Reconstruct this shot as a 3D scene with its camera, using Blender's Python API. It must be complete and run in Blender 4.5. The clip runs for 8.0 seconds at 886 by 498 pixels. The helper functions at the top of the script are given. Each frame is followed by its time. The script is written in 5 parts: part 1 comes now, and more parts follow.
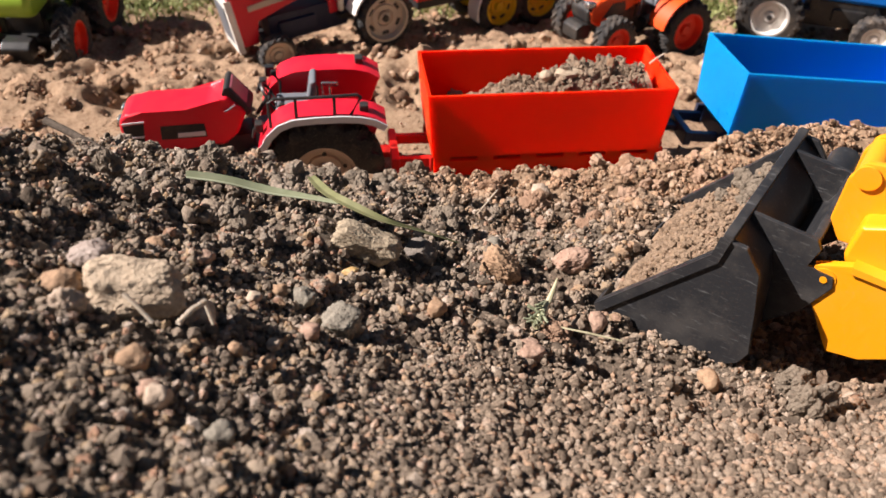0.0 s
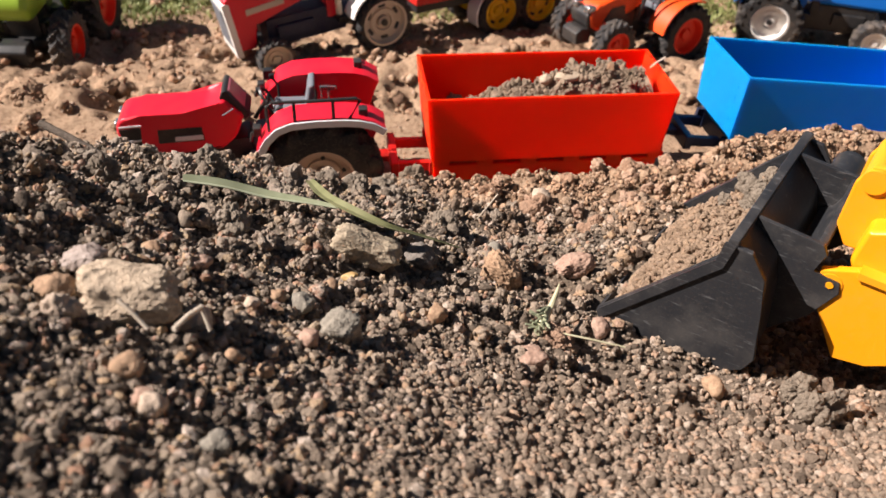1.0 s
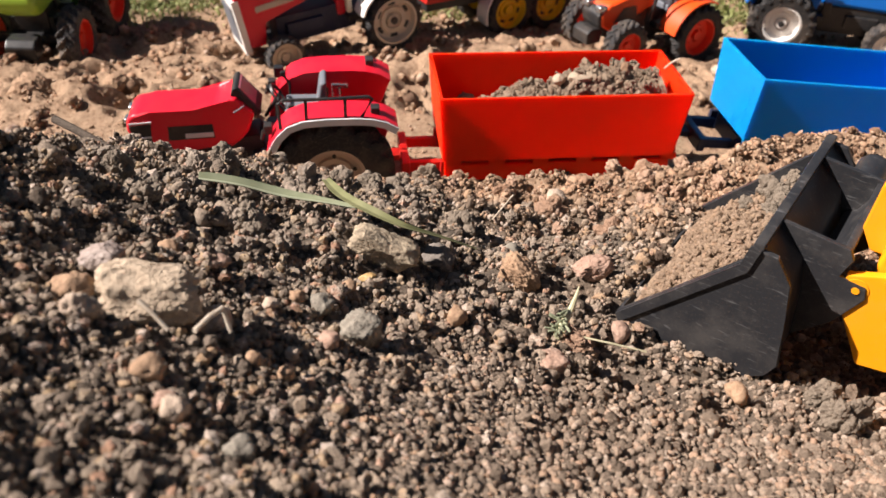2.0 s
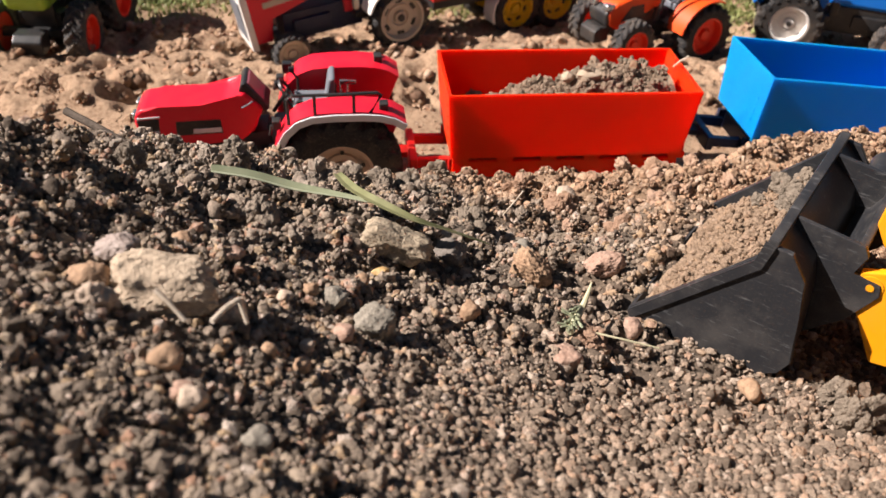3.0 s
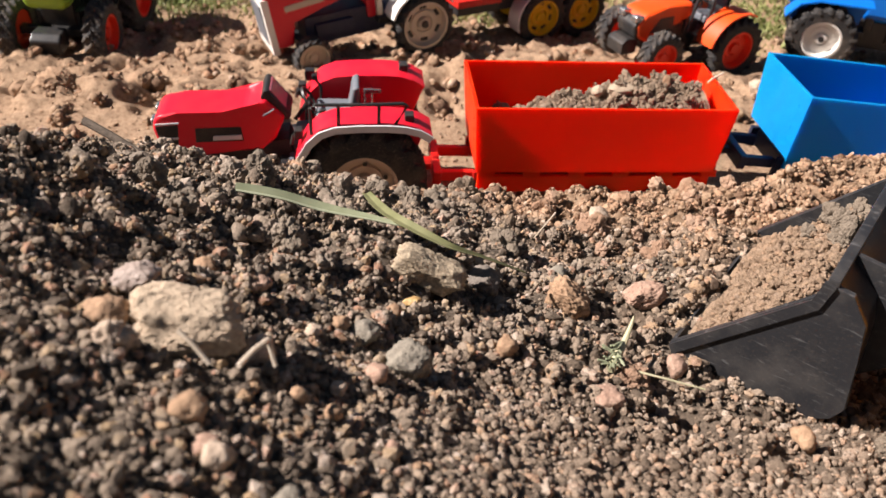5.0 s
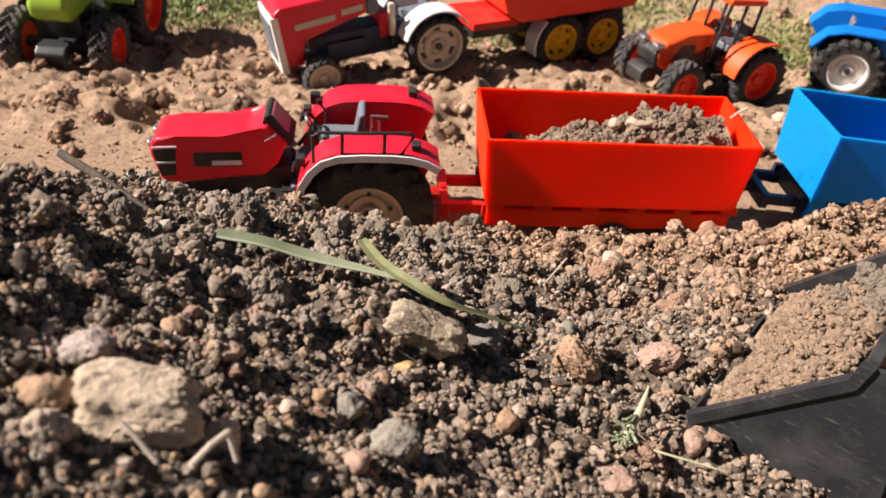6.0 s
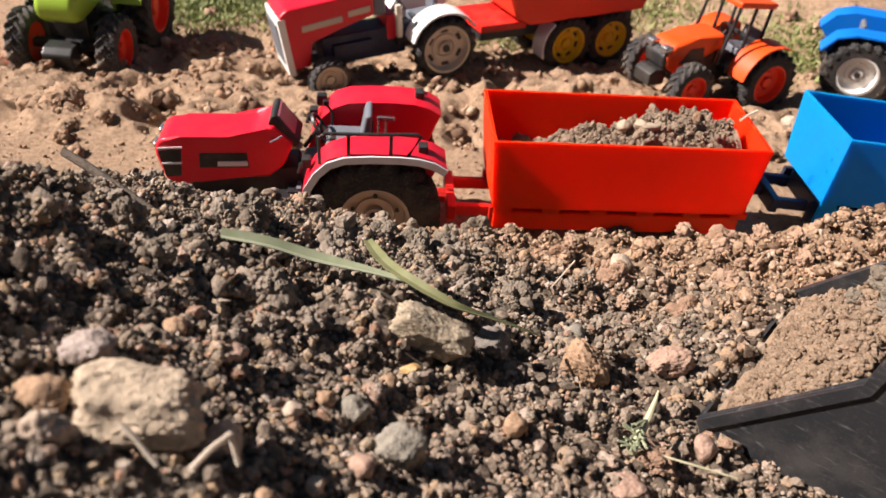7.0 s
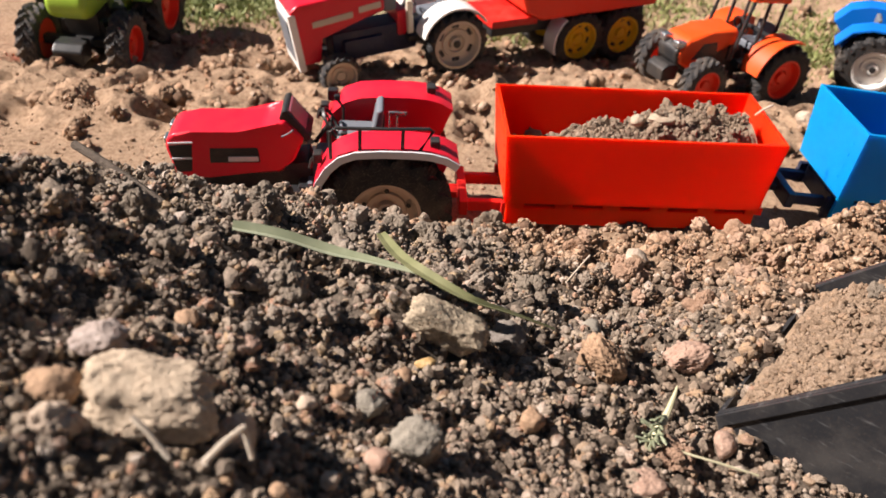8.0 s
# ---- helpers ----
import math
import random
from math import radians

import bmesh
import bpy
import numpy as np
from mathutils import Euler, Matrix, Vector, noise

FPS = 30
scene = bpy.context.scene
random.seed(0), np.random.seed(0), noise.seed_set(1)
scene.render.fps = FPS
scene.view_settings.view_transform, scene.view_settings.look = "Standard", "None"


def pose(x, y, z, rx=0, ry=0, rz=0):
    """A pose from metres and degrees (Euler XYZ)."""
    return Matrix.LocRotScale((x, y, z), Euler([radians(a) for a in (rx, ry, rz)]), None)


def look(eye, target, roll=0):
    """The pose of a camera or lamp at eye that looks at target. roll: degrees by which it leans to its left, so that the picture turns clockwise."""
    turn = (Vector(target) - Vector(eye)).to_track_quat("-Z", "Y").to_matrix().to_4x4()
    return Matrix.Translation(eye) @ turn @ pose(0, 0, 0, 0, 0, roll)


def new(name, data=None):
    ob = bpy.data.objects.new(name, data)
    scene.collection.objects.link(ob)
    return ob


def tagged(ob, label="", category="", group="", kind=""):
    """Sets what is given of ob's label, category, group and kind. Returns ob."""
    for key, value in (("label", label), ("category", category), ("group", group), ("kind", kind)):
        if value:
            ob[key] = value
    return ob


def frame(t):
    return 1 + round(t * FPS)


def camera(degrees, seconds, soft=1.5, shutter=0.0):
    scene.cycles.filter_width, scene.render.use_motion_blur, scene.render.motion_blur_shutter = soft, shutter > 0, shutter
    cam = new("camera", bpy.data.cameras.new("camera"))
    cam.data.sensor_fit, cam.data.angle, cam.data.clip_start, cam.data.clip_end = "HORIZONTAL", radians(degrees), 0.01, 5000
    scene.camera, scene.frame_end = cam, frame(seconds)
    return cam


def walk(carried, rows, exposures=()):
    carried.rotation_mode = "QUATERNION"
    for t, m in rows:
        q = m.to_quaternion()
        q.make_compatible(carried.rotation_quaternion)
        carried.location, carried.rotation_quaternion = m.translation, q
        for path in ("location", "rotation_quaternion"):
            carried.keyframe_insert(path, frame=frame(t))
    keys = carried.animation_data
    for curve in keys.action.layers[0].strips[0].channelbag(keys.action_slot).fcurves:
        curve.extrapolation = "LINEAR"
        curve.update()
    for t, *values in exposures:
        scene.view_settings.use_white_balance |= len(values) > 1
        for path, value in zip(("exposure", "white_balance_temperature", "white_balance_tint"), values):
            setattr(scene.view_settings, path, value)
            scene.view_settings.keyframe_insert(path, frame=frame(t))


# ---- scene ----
cam = camera(54.8, 8.0)
PATH = [
    (0, (-0.06424, -0.52250, 0.36101), (0.00638, -0.05323, -0.00615), 2.23),
    (0.5, (-0.06282, -0.52126, 0.35990), (0.00936, -0.04995, -0.00431), 2.29),
    (1, (-0.06474, -0.51870, 0.35807), (0.00754, -0.04751, -0.00629), 2.37),
    (1.5, (-0.07035, -0.51446, 0.35403), (0.00077, -0.04336, -0.01068), 2.65),
    (2, (-0.07033, -0.51363, 0.35534), (0.00056, -0.04253, -0.00940), 2.81),
    (3.5, (-0.07571, -0.51325, 0.35150), (-0.00642, -0.04224, -0.01367), 3.20),
    (4, (-0.07457, -0.50396, 0.35033), (-0.00598, -0.03299, -0.01502), 3.28),
    (4.2, (-0.07206, -0.49559, 0.34975), (-0.00497, -0.02389, -0.01494), 3.45),
    (5.3, (-0.08290, -0.49159, 0.34838), (-0.02036, -0.01824, -0.01499), 4.24),
    (5.5, (-0.07976, -0.48580, 0.34755), (-0.01791, -0.01182, -0.01510), 4.39),
    (6, (-0.07397, -0.46472, 0.34481), (-0.01976, 0.01488, -0.01163), 5.05),
    (6.5, (-0.07234, -0.45999, 0.34238), (-0.02178, 0.02112, -0.01256), 4.82),
    (7, (-0.07396, -0.46196, 0.34171), (-0.02393, 0.01944, -0.01290), 5.02),
    (7.5, (-0.07636, -0.46081, 0.33710), (-0.03088, 0.02046, -0.01831), 4.64),
    (8, (-0.07535, -0.45954, 0.33742), (-0.03164, 0.02167, -0.01828), 4.57),
]
walk(cam, [(t, look(eye, target, roll)) for t, eye, target, roll in PATH], [(0.0, 1.06), (1.5, 1.12), (8.0, 1.12)])

cam.data.dof.use_dof = True
cam.data.dof.focus_distance = 0.36
cam.data.dof.aperture_fstop = 21.0

# ---- world and sun ----
SUN_UP, SUN_TURN = radians(42), radians(4)
to_sun = Vector((-math.cos(SUN_UP) * math.cos(SUN_TURN), math.cos(SUN_UP) * math.sin(SUN_TURN), math.sin(SUN_UP)))
world = bpy.data.worlds.new("sky")
scene.world = world
world.use_nodes = True
wt = world.node_tree
sky = wt.nodes.new("ShaderNodeTexSky")
sky.sky_type, sky.sun_disc = "NISHITA", False
sky.sun_elevation, sky.sun_rotation = SUN_UP, math.atan2(to_sun.x, to_sun.y)
wt.links.new(sky.outputs[0], wt.nodes["Background"].inputs[0])
wt.nodes["Background"].inputs[1].default_value = 0.019
sun = new("sun", bpy.data.lights.new("sun", "SUN"))
sun.data.energy, sun.data.angle, sun.data.color = 5.0, radians(0.55), (1.0, 0.895, 0.835)
sun.matrix_world = look(to_sun * 5, (0, 0, 0))


# ---- materials ----
def shader(name):
    m = bpy.data.materials.new(name)
    m.use_nodes = True
    return m, m.node_tree, m.node_tree.nodes["Principled BSDF"]


def add(t, kind, **values):
    n = t.nodes.new(kind)
    for k, v in values.items():
        n.inputs[k].default_value = v
    return n


def ramp(t, stops):
    n = t.nodes.new("ShaderNodeValToRGB")
    e = n.color_ramp.elements
    while len(e) < len(stops):
        e.new(0.5)
    for el, (p, c) in zip(e, stops):
        el.position, el.color = p, (*c, 1)
    return n


def mix(t, a, b, fac=0.5, kind="MIX"):
    n = t.nodes.new("ShaderNodeMix")
    n.data_type, n.blend_type = "RGBA", kind
    for i, v in ((0, fac), (6, a), (7, b)):
        if hasattr(v, "links"):
            t.links.new(v, n.inputs[i])
        else:
            n.inputs[i].default_value = v if i == 0 else (*v, 1)
    return n.outputs[2]


def plastic(name, colour, rough=0.32, dust=0.12, metal=0.0, bump=0.05, milky=0.0, scuff=0.0, glow=(1.0, 0.08, 0.02)):
    """Moulded toy plastic with a little dust, scuffs and uneven gloss."""
    m, t, b = shader(name)
    co = t.nodes.new("ShaderNodeTexCoord").outputs["Object"]
    big = add(t, "ShaderNodeTexNoise", Scale=45, Detail=5, Roughness=0.65)
    fine = add(t, "ShaderNodeTexNoise", Scale=900, Detail=3, Roughness=0.7)
    for n in (big, fine):
        t.links.new(co, n.inputs["Vector"])
    spots = ramp(t, [(0.45, (0, 0, 0)), (0.75, (1, 1, 1))])
    t.links.new(big.outputs[0], spots.inputs[0])
    speck = ramp(t, [(0.56, (0, 0, 0)), (0.72, (1, 1, 1))])
    t.links.new(fine.outputs[0], speck.inputs[0])
    amount = t.nodes.new("ShaderNodeMath")
    amount.operation = "MULTIPLY_ADD"
    t.links.new(spots.outputs[0], amount.inputs[0])
    amount.inputs[1].default_value = dust
    sp = t.nodes.new("ShaderNodeMath")
    sp.operation = "MULTIPLY"
    t.links.new(speck.outputs[0], sp.inputs[0])
    sp.inputs[1].default_value = dust * 1.6
    t.links.new(sp.outputs[0], amount.inputs[2])
    paint = mix(t, colour, (0.36, 0.27, 0.19), amount.outputs[0])
    if scuff:
        # fine scratches along the plates and rubbed grey patches
        lines = add(t, "ShaderNodeTexNoise", Scale=1.0, Detail=3, Roughness=0.6, Distortion=0.4)
        turned = add(t, "ShaderNodeMapping", Scale=(120, 420, 700), Rotation=(0.2, 0.5, 0.4))
        t.links.new(co, turned.inputs["Vector"])
        t.links.new(turned.outputs[0], lines.inputs["Vector"])
        cut = ramp(t, [(0.60, (0, 0, 0)), (0.74, (scuff, scuff, scuff))])
        t.links.new(lines.outputs[0], cut.inputs[0])
        paint = mix(t, paint, (0.20, 0.20, 0.20), cut.outputs[0])
        rub = ramp(t, [(0.48, (0, 0, 0)), (0.66, (0.35 * scuff, 0.35 * scuff, 0.35 * scuff))])
        t.links.new(big.outputs[0], rub.inputs[0])
        paint = mix(t, paint, (0.15, 0.15, 0.145), rub.outputs[0])
    t.links.new(paint, b.inputs["Base Color"])
    r = t.nodes.new("ShaderNodeMapRange")
    r.inputs[3].default_value, r.inputs[4].default_value = rough - 0.06, rough + 0.2
    t.links.new(big.outputs[0], r.inputs[0])
    t.links.new(r.outputs[0], b.inputs["Roughness"])
    b.inputs["Metallic"].default_value = metal
    b.inputs["Specular IOR Level"].default_value = 0.12 if milky else 0.36
    if milky:
        # thin tinted plastic lets some light through
        b.inputs["Subsurface Weight"].default_value = milky
        b.inputs["Subsurface Radius"].default_value = glow
        b.inputs["Subsurface Scale"].default_value = 0.015
    bu = add(t, "ShaderNodeBump", Strength=bump, Distance=0.0006)
    t.links.new(big.outputs[0], bu.inputs["Height"])
    t.links.new(bu.outputs[0], b.inputs["Normal"])
    return m


def outlying(t, co):
    """0 around the toys, 1 on the open ground beyond."""
    far = t.nodes.new("ShaderNodeVectorMath")
    far.operation = "LENGTH"
    t.links.new(co, far.inputs[0])
    r = t.nodes.new("ShaderNodeMapRange")
    r.inputs[1].default_value, r.inputs[2].default_value = 0.55, 1.1
    t.links.new(far.outputs["Value"], r.inputs[0])
    return r.outputs[0]


def soil_colours(t, pick, co):
    """Grey soil to the camera's side, reddish clay beyond and to the right, by patches."""
    grey = ramp(t, [(0.0, (0.085, 0.066, 0.050)), (0.28, (0.188, 0.151, 0.118)), (0.52, (0.305, 0.247, 0.193)),
                    (0.74, (0.36, 0.290, 0.222)), (0.82, (0.41, 0.300, 0.185)), (0.89, (0.37, 0.215, 0.148)), (0.97, (0.46, 0.39, 0.33))])
    tan = ramp(t, [(0.0, (0.150, 0.088, 0.060)), (0.3, (0.285, 0.188, 0.120)), (0.6, (0.42, 0.298, 0.202)),
                   (0.8, (0.46, 0.275, 0.172)), (0.92, (0.50, 0.360, 0.250)), (0.98, (0.53, 0.41, 0.32))])
    for r in (grey, tan):
        t.links.new(pick, r.inputs[0])
    patch = add(t, "ShaderNodeTexNoise", Scale=13, Detail=4, Roughness=0.6)
    t.links.new(co, patch.inputs["Vector"])
    xyz = t.nodes.new("ShaderNodeSeparateXYZ")
    t.links.new(co, xyz.inputs[0])

    def sums(op, a, b, c=None):
        n = t.nodes.new("ShaderNodeMath")
        n.operation = op
        for i, v in enumerate((a, b, c)):
            if v is None:
                continue
            if hasattr(v, "links"):
                t.links.new(v, n.inputs[i])
            else:
                n.inputs[i].default_value = v
        return n.outputs[0]

    far = sums("MULTIPLY_ADD", xyz.outputs[1], 3.6, 0.45)
    right = sums("MULTIPLY_ADD", xyz.outputs[0], 4.6, far)
    gap = t.nodes.new("ShaderNodeVectorMath")
    gap.operation = "DISTANCE"
    t.links.new(co, gap.inputs[0])
    gap.inputs[1].default_value = (0.05, -0.39, 0.15)
    hollow = t.nodes.new("ShaderNodeMapRange")
    for i, v in ((1, 0.07), (2, 0.15), (3, 0.85), (4, 0.0)):
        hollow.inputs[i].default_value = v
    t.links.new(gap.outputs["Value"], hollow.inputs[0])
    track = t.nodes.new("ShaderNodeMapRange")
    for i, v in ((1, -0.15), (2, -0.03), (3, 0.0), (4, 2.0)):
        track.inputs[i].default_value = v
    t.links.new(xyz.outputs[1], track.inputs[0])
    blot = sums("ADD", track.outputs[0], sums("MULTIPLY_ADD", patch.outputs[0], 2.4, right))
    level = t.nodes.new("ShaderNodeMapRange")
    level.inputs[1].default_value, level.inputs[2].default_value = 1.05, 1.75
    t.links.new(blot, level.inputs[0])
    buff = ramp(t, [(0.0, (0.125, 0.095, 0.071)), (0.3, (0.225, 0.173, 0.130)), (0.62, (0.34, 0.265, 0.202)),
                    (0.85, (0.40, 0.272, 0.191)), (0.97, (0.46, 0.375, 0.30))])
    t.links.new(pick, buff.inputs[0])
    near = mix(t, mix(t, grey.outputs[0], tan.outputs[0], level.outputs[0]), buff.outputs[0], hollow.outputs[0])
    return mix(t, near, tan.outputs[0], outlying(t, co))


def soil(name, island, scale=260, bump=0.65, tint=None, gap_shade=False):
    m, t, b = shader(name)
    geo = t.nodes.new("ShaderNodeNewGeometry")
    co = geo.outputs["Position"]
    fine = add(t, "ShaderNodeTexNoise", Scale=scale, Detail=6, Roughness=0.7)
    t.links.new(co, fine.inputs["Vector"])
    mid = add(t, "ShaderNodeTexNoise", Scale=scale * 7, Detail=5, Roughness=0.75)
    t.links.new(co, mid.inputs["Vector"])
    if island:
        n = t.nodes.new("ShaderNodeMath")
        n.operation = "MULTIPLY_ADD"
        t.links.new(fine.outputs[0], n.inputs[0])
        n.inputs[1].default_value = 0.35
        sub = t.nodes.new("ShaderNodeMath")
        sub.operation = "SUBTRACT"
        t.links.new(geo.outputs["Random Per Island"], sub.inputs[0])
        sub.inputs[1].default_value = 0.17
        t.links.new(sub.outputs[0], n.inputs[2])
        pick = n.outputs[0]
    else:
        r = t.nodes.new("ShaderNodeMapRange")
        r.inputs[1].default_value, r.inputs[2].default_value = 0.25, 0.8
        t.links.new(fine.outputs[0], r.inputs[0])
        pick = r.outputs[0]
    colour = soil_colours(t, pick, co)
    if gap_shade:
        # soil under the heap's dry crumbs, darkened to paint in the shade between them
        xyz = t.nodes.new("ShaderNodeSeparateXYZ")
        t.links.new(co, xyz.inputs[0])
        gap_tone = t.nodes.new("ShaderNodeMapRange")
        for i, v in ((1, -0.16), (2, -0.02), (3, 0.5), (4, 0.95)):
            gap_tone.inputs[i].default_value = v
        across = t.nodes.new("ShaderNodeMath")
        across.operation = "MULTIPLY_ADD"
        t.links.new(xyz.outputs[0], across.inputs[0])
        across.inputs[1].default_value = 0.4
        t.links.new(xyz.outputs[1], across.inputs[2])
        t.links.new(across.outputs[0], gap_tone.inputs[0])
        colour = mix(t, mix(t, (0, 0, 0), colour, gap_tone.outputs[0]), colour, outlying(t, co))
    if tint:
        colour = mix(t, colour, tint, 0.7)
    grain = ramp(t, [(0.30, (0.46, 0.44, 0.42)), (0.70, (1.38, 1.35, 1.31))])
    t.links.new(mid.outputs[0], grain.inputs[0])
    t.links.new(mix(t, colour, grain.outputs[0], 0.8, "MULTIPLY"), b.inputs["Base Color"])
    b.inputs["Roughness"].default_value = 0.9
    b.inputs["Specular IOR Level"].default_value = 0.25
    crust = add(t, "ShaderNodeTexNoise", Scale=950, Detail=8, Roughness=0.72)
    t.links.new(co, crust.inputs["Vector"])
    bu = add(t, "ShaderNodeBump", Strength=bump, Distance=0.0022)
    t.links.new(crust.outputs[0], bu.inputs["Height"])
    t.links.new(bu.outputs[0], b.inputs["Normal"])
    return m


def stone(name, dark, light, scale=220, rough=0.85):
    m, t, b = shader(name)
    co = t.nodes.new("ShaderNodeTexCoord").outputs["Object"]
    n = add(t, "ShaderNodeTexNoise", Scale=scale, Detail=8, Roughness=0.72)
    p = add(t, "ShaderNodeTexNoise", Scale=scale * 6, Detail=3, Roughness=0.6)
    for q in (n, p):
        t.links.new(co, q.inputs["Vector"])
    r = ramp(t, [(0.3, dark), (0.68, light)])
    t.links.new(n.outputs[0], r.inputs[0])
    g = ramp(t, [(0.3, (0.7, 0.68, 0.66)), (0.7, (1.1, 1.1, 1.1))])
    t.links.new(p.outputs[0], g.inputs[0])
    t.links.new(mix(t, r.outputs[0], g.outputs[0], 0.8, "MULTIPLY"), b.inputs["Base Color"])
    b.inputs["Roughness"].default_value = rough
    pits = add(t, "ShaderNodeTexVoronoi", Scale=scale * 3.2)
    t.links.new(co, pits.inputs["Vector"])
    both = t.nodes.new("ShaderNodeMath")
    both.operation = "MULTIPLY_ADD"
    t.links.new(pits.outputs["Distance"], both.inputs[0])
    both.inputs[1].default_value = 0.5
    t.links.new(n.outputs[0], both.inputs[2])
    bu = add(t, "ShaderNodeBump", Strength=0.5, Distance=0.0012)
    t.links.new(both.outputs[0], bu.inputs["Height"])
    t.links.new(bu.outputs[0], b.inputs["Normal"])
    return m


def leaf(name, a, b_, scale=120):
    m, t, b = shader(name)
    geo = t.nodes.new("ShaderNodeNewGeometry")
    n = add(t, "ShaderNodeTexNoise", Scale=scale, Detail=4)
    t.links.new(geo.outputs["Position"], n.inputs["Vector"])
    s = t.nodes.new("ShaderNodeMath")
    s.operation = "MULTIPLY_ADD"
    t.links.new(geo.outputs["Random Per Island"], s.inputs[0])
    s.inputs[1].default_value = 0.5
    t.links.new(n.outputs[0], s.inputs[2])
    r = ramp(t, [(0.35, a), (1.0, b_)])
    t.links.new(s.outputs[0], r.inputs[0])
    t.links.new(r.outputs[0], b.inputs["Base Color"])
    b.inputs["Roughness"].default_value = 0.55
    return m


RED = plastic("red_plastic", (0.66, 0.010, 0.030), 0.26, 0.04)
CHASSIS_RED = plastic("deep_red_plastic", (0.55, 0.012, 0.008), 0.4, 0.12)
ORANGE_RED = plastic("orange_red_plastic", (0.98, 0.026, 0.003), 0.45, 0.01, milky=1.0)
BLUE = plastic("blue_plastic", (0.001, 0.15, 0.60), 0.38, 0.01)
MILKY_BLUE = plastic("thin_blue_plastic", (0.001, 0.20, 0.60), 0.42, 0.02, milky=0.6, glow=(0.05, 0.75, 1.0))
NAVY = plastic("navy_plastic", (0.006, 0.013, 0.04), 0.45, 0.08)
YELLOW = plastic("yellow_plastic", (0.82, 0.32, 0.006), 0.32, 0.06)
BLACK = plastic("black_plastic", (0.018, 0.019, 0.021), 0.34, 0.10)
BUCKET = plastic("bucket_black_plastic", (0.022, 0.023, 0.026), 0.28, 0.05, bump=0.12, scuff=0.38)
TYRE = plastic("black_rubber", (0.018, 0.018, 0.019), 0.7, 0.2)
DUSTY_TYRE = plastic("dusty_rubber", (0.03, 0.03, 0.032), 0.75, 0.42)
GREY = plastic("grey_plastic", (0.13, 0.145, 0.17), 0.45, 0.15)
SILVER = plastic("silver_paint", (0.68, 0.67, 0.70), 0.38, 0.06, 0.2)
CREAM = plastic("cream_plastic", (0.55, 0.48, 0.38), 0.4, 0.12)
RIM_TAN = plastic("tan_rim", (0.52, 0.41, 0.32), 0.35, 0.15, 0.25)
WHITE = plastic("white_plastic", (0.76, 0.74, 0.70), 0.38, 0.12)
ORANGE = plastic("orange_plastic", (0.78, 0.075, 0.008), 0.36, 0.05)
RIM_RED = plastic("red_rim", (0.85, 0.045, 0.015), 0.4, 0.06)
GREEN = plastic("green_plastic", (0.27, 0.42, 0.04), 0.3, 0.05)
RIM_YELLOW = plastic("yellow_rim", (0.72, 0.46, 0.01), 0.38, 0.08)
ENGINE = plastic("dark_blue_plastic", (0.012, 0.020, 0.055), 0.4, 0.1)
plastic_dial = plastic("dial_pink", (0.55, 0.16, 0.2), 0.25, 0.08)
CHROME = plastic("chrome_plastic", (0.6, 0.6, 0.6), 0.18, 0.08, 0.9)
GROUND = soil("ground_soil", False, gap_shade=True)
GRAIN = soil("loose_grains", True)
CLAY = soil("clay_lumps", True, 120)
DRYSOIL = soil("dry_load_soil", True, 300, 0.7, (0.235, 0.19, 0.145))
BUCKETSOIL = soil("fine_bucket_soil", True, 300, 0.7, (0.32, 0.225, 0.152))
GREYCLOD = soil("grey_clod", True, 260, 0.6, (0.225, 0.190, 0.150))
REDCLOD = soil("red_clod", True, 260, 0.6, (0.36, 0.225, 0.152))
ROCK = stone("pale_rock", (0.33, 0.250, 0.175), (0.52, 0.420, 0.310), 520)
SLAB = stone("slab_stone", (0.22, 0.175, 0.120), (0.46, 0.375, 0.265), 300)
GREYSTONE = stone("grey_stone", (0.14, 0.125, 0.10), (0.32, 0.285, 0.23), 300)
AMBER = stone("amber_stone", (0.42, 0.24, 0.08), (0.62, 0.45, 0.22), 120, 0.5)
TANSTONE = stone("tan_stone", (0.24, 0.145, 0.085), (0.42, 0.28, 0.175), 200)
PINKSTONE = stone("pinkish_stone", (0.27, 0.160, 0.112), (0.45, 0.310, 0.235), 240)
QUARTZ = stone("whitish_quartz", (0.26, 0.20, 0.17), (0.40, 0.33, 0.29), 260, 0.55)
DARKSTONE = stone("dark_stone", (0.11, 0.095, 0.080), (0.21, 0.18, 0.155), 260)
WHITESTONE = stone("white_stone", (0.36, 0.27, 0.20), (0.55, 0.44, 0.34), 200)
FRESH = leaf("fresh_blade", (0.13, 0.135, 0.055), (0.24, 0.235, 0.115))
WILTED = leaf("wilted_weed", (0.30, 0.30, 0.15), (0.52, 0.48, 0.32))
BLADE = leaf("grass_blade", (0.19, 0.21, 0.12), (0.33, 0.35, 0.235))
TURF = leaf("green_grass", (0.11, 0.15, 0.03), (0.31, 0.32, 0.12), 20)
STRAW = leaf("dry_straw", (0.42, 0.33, 0.23), (0.64, 0.55, 0.44))
BARK = stone("dry_twig", (0.05, 0.037, 0.027), (0.15, 0.115, 0.085), 500)

# ---- noise on arrays ----
def lattice(i, j, k, seed):
    h = (i.astype(np.int64) * 374761393 + j.astype(np.int64) * 668265263 + k.astype(np.int64) * 2147483647 + seed * 974711) & 0xFFFFFFFF
    h = ((h ^ (h >> 13)) * 1274126177) & 0xFFFFFFFF
    h = ((h ^ (h >> 16)) * 2246822519) & 0xFFFFFFFF
    return ((h ^ (h >> 15)) & 0xFFFFFF) / 0xFFFFFF


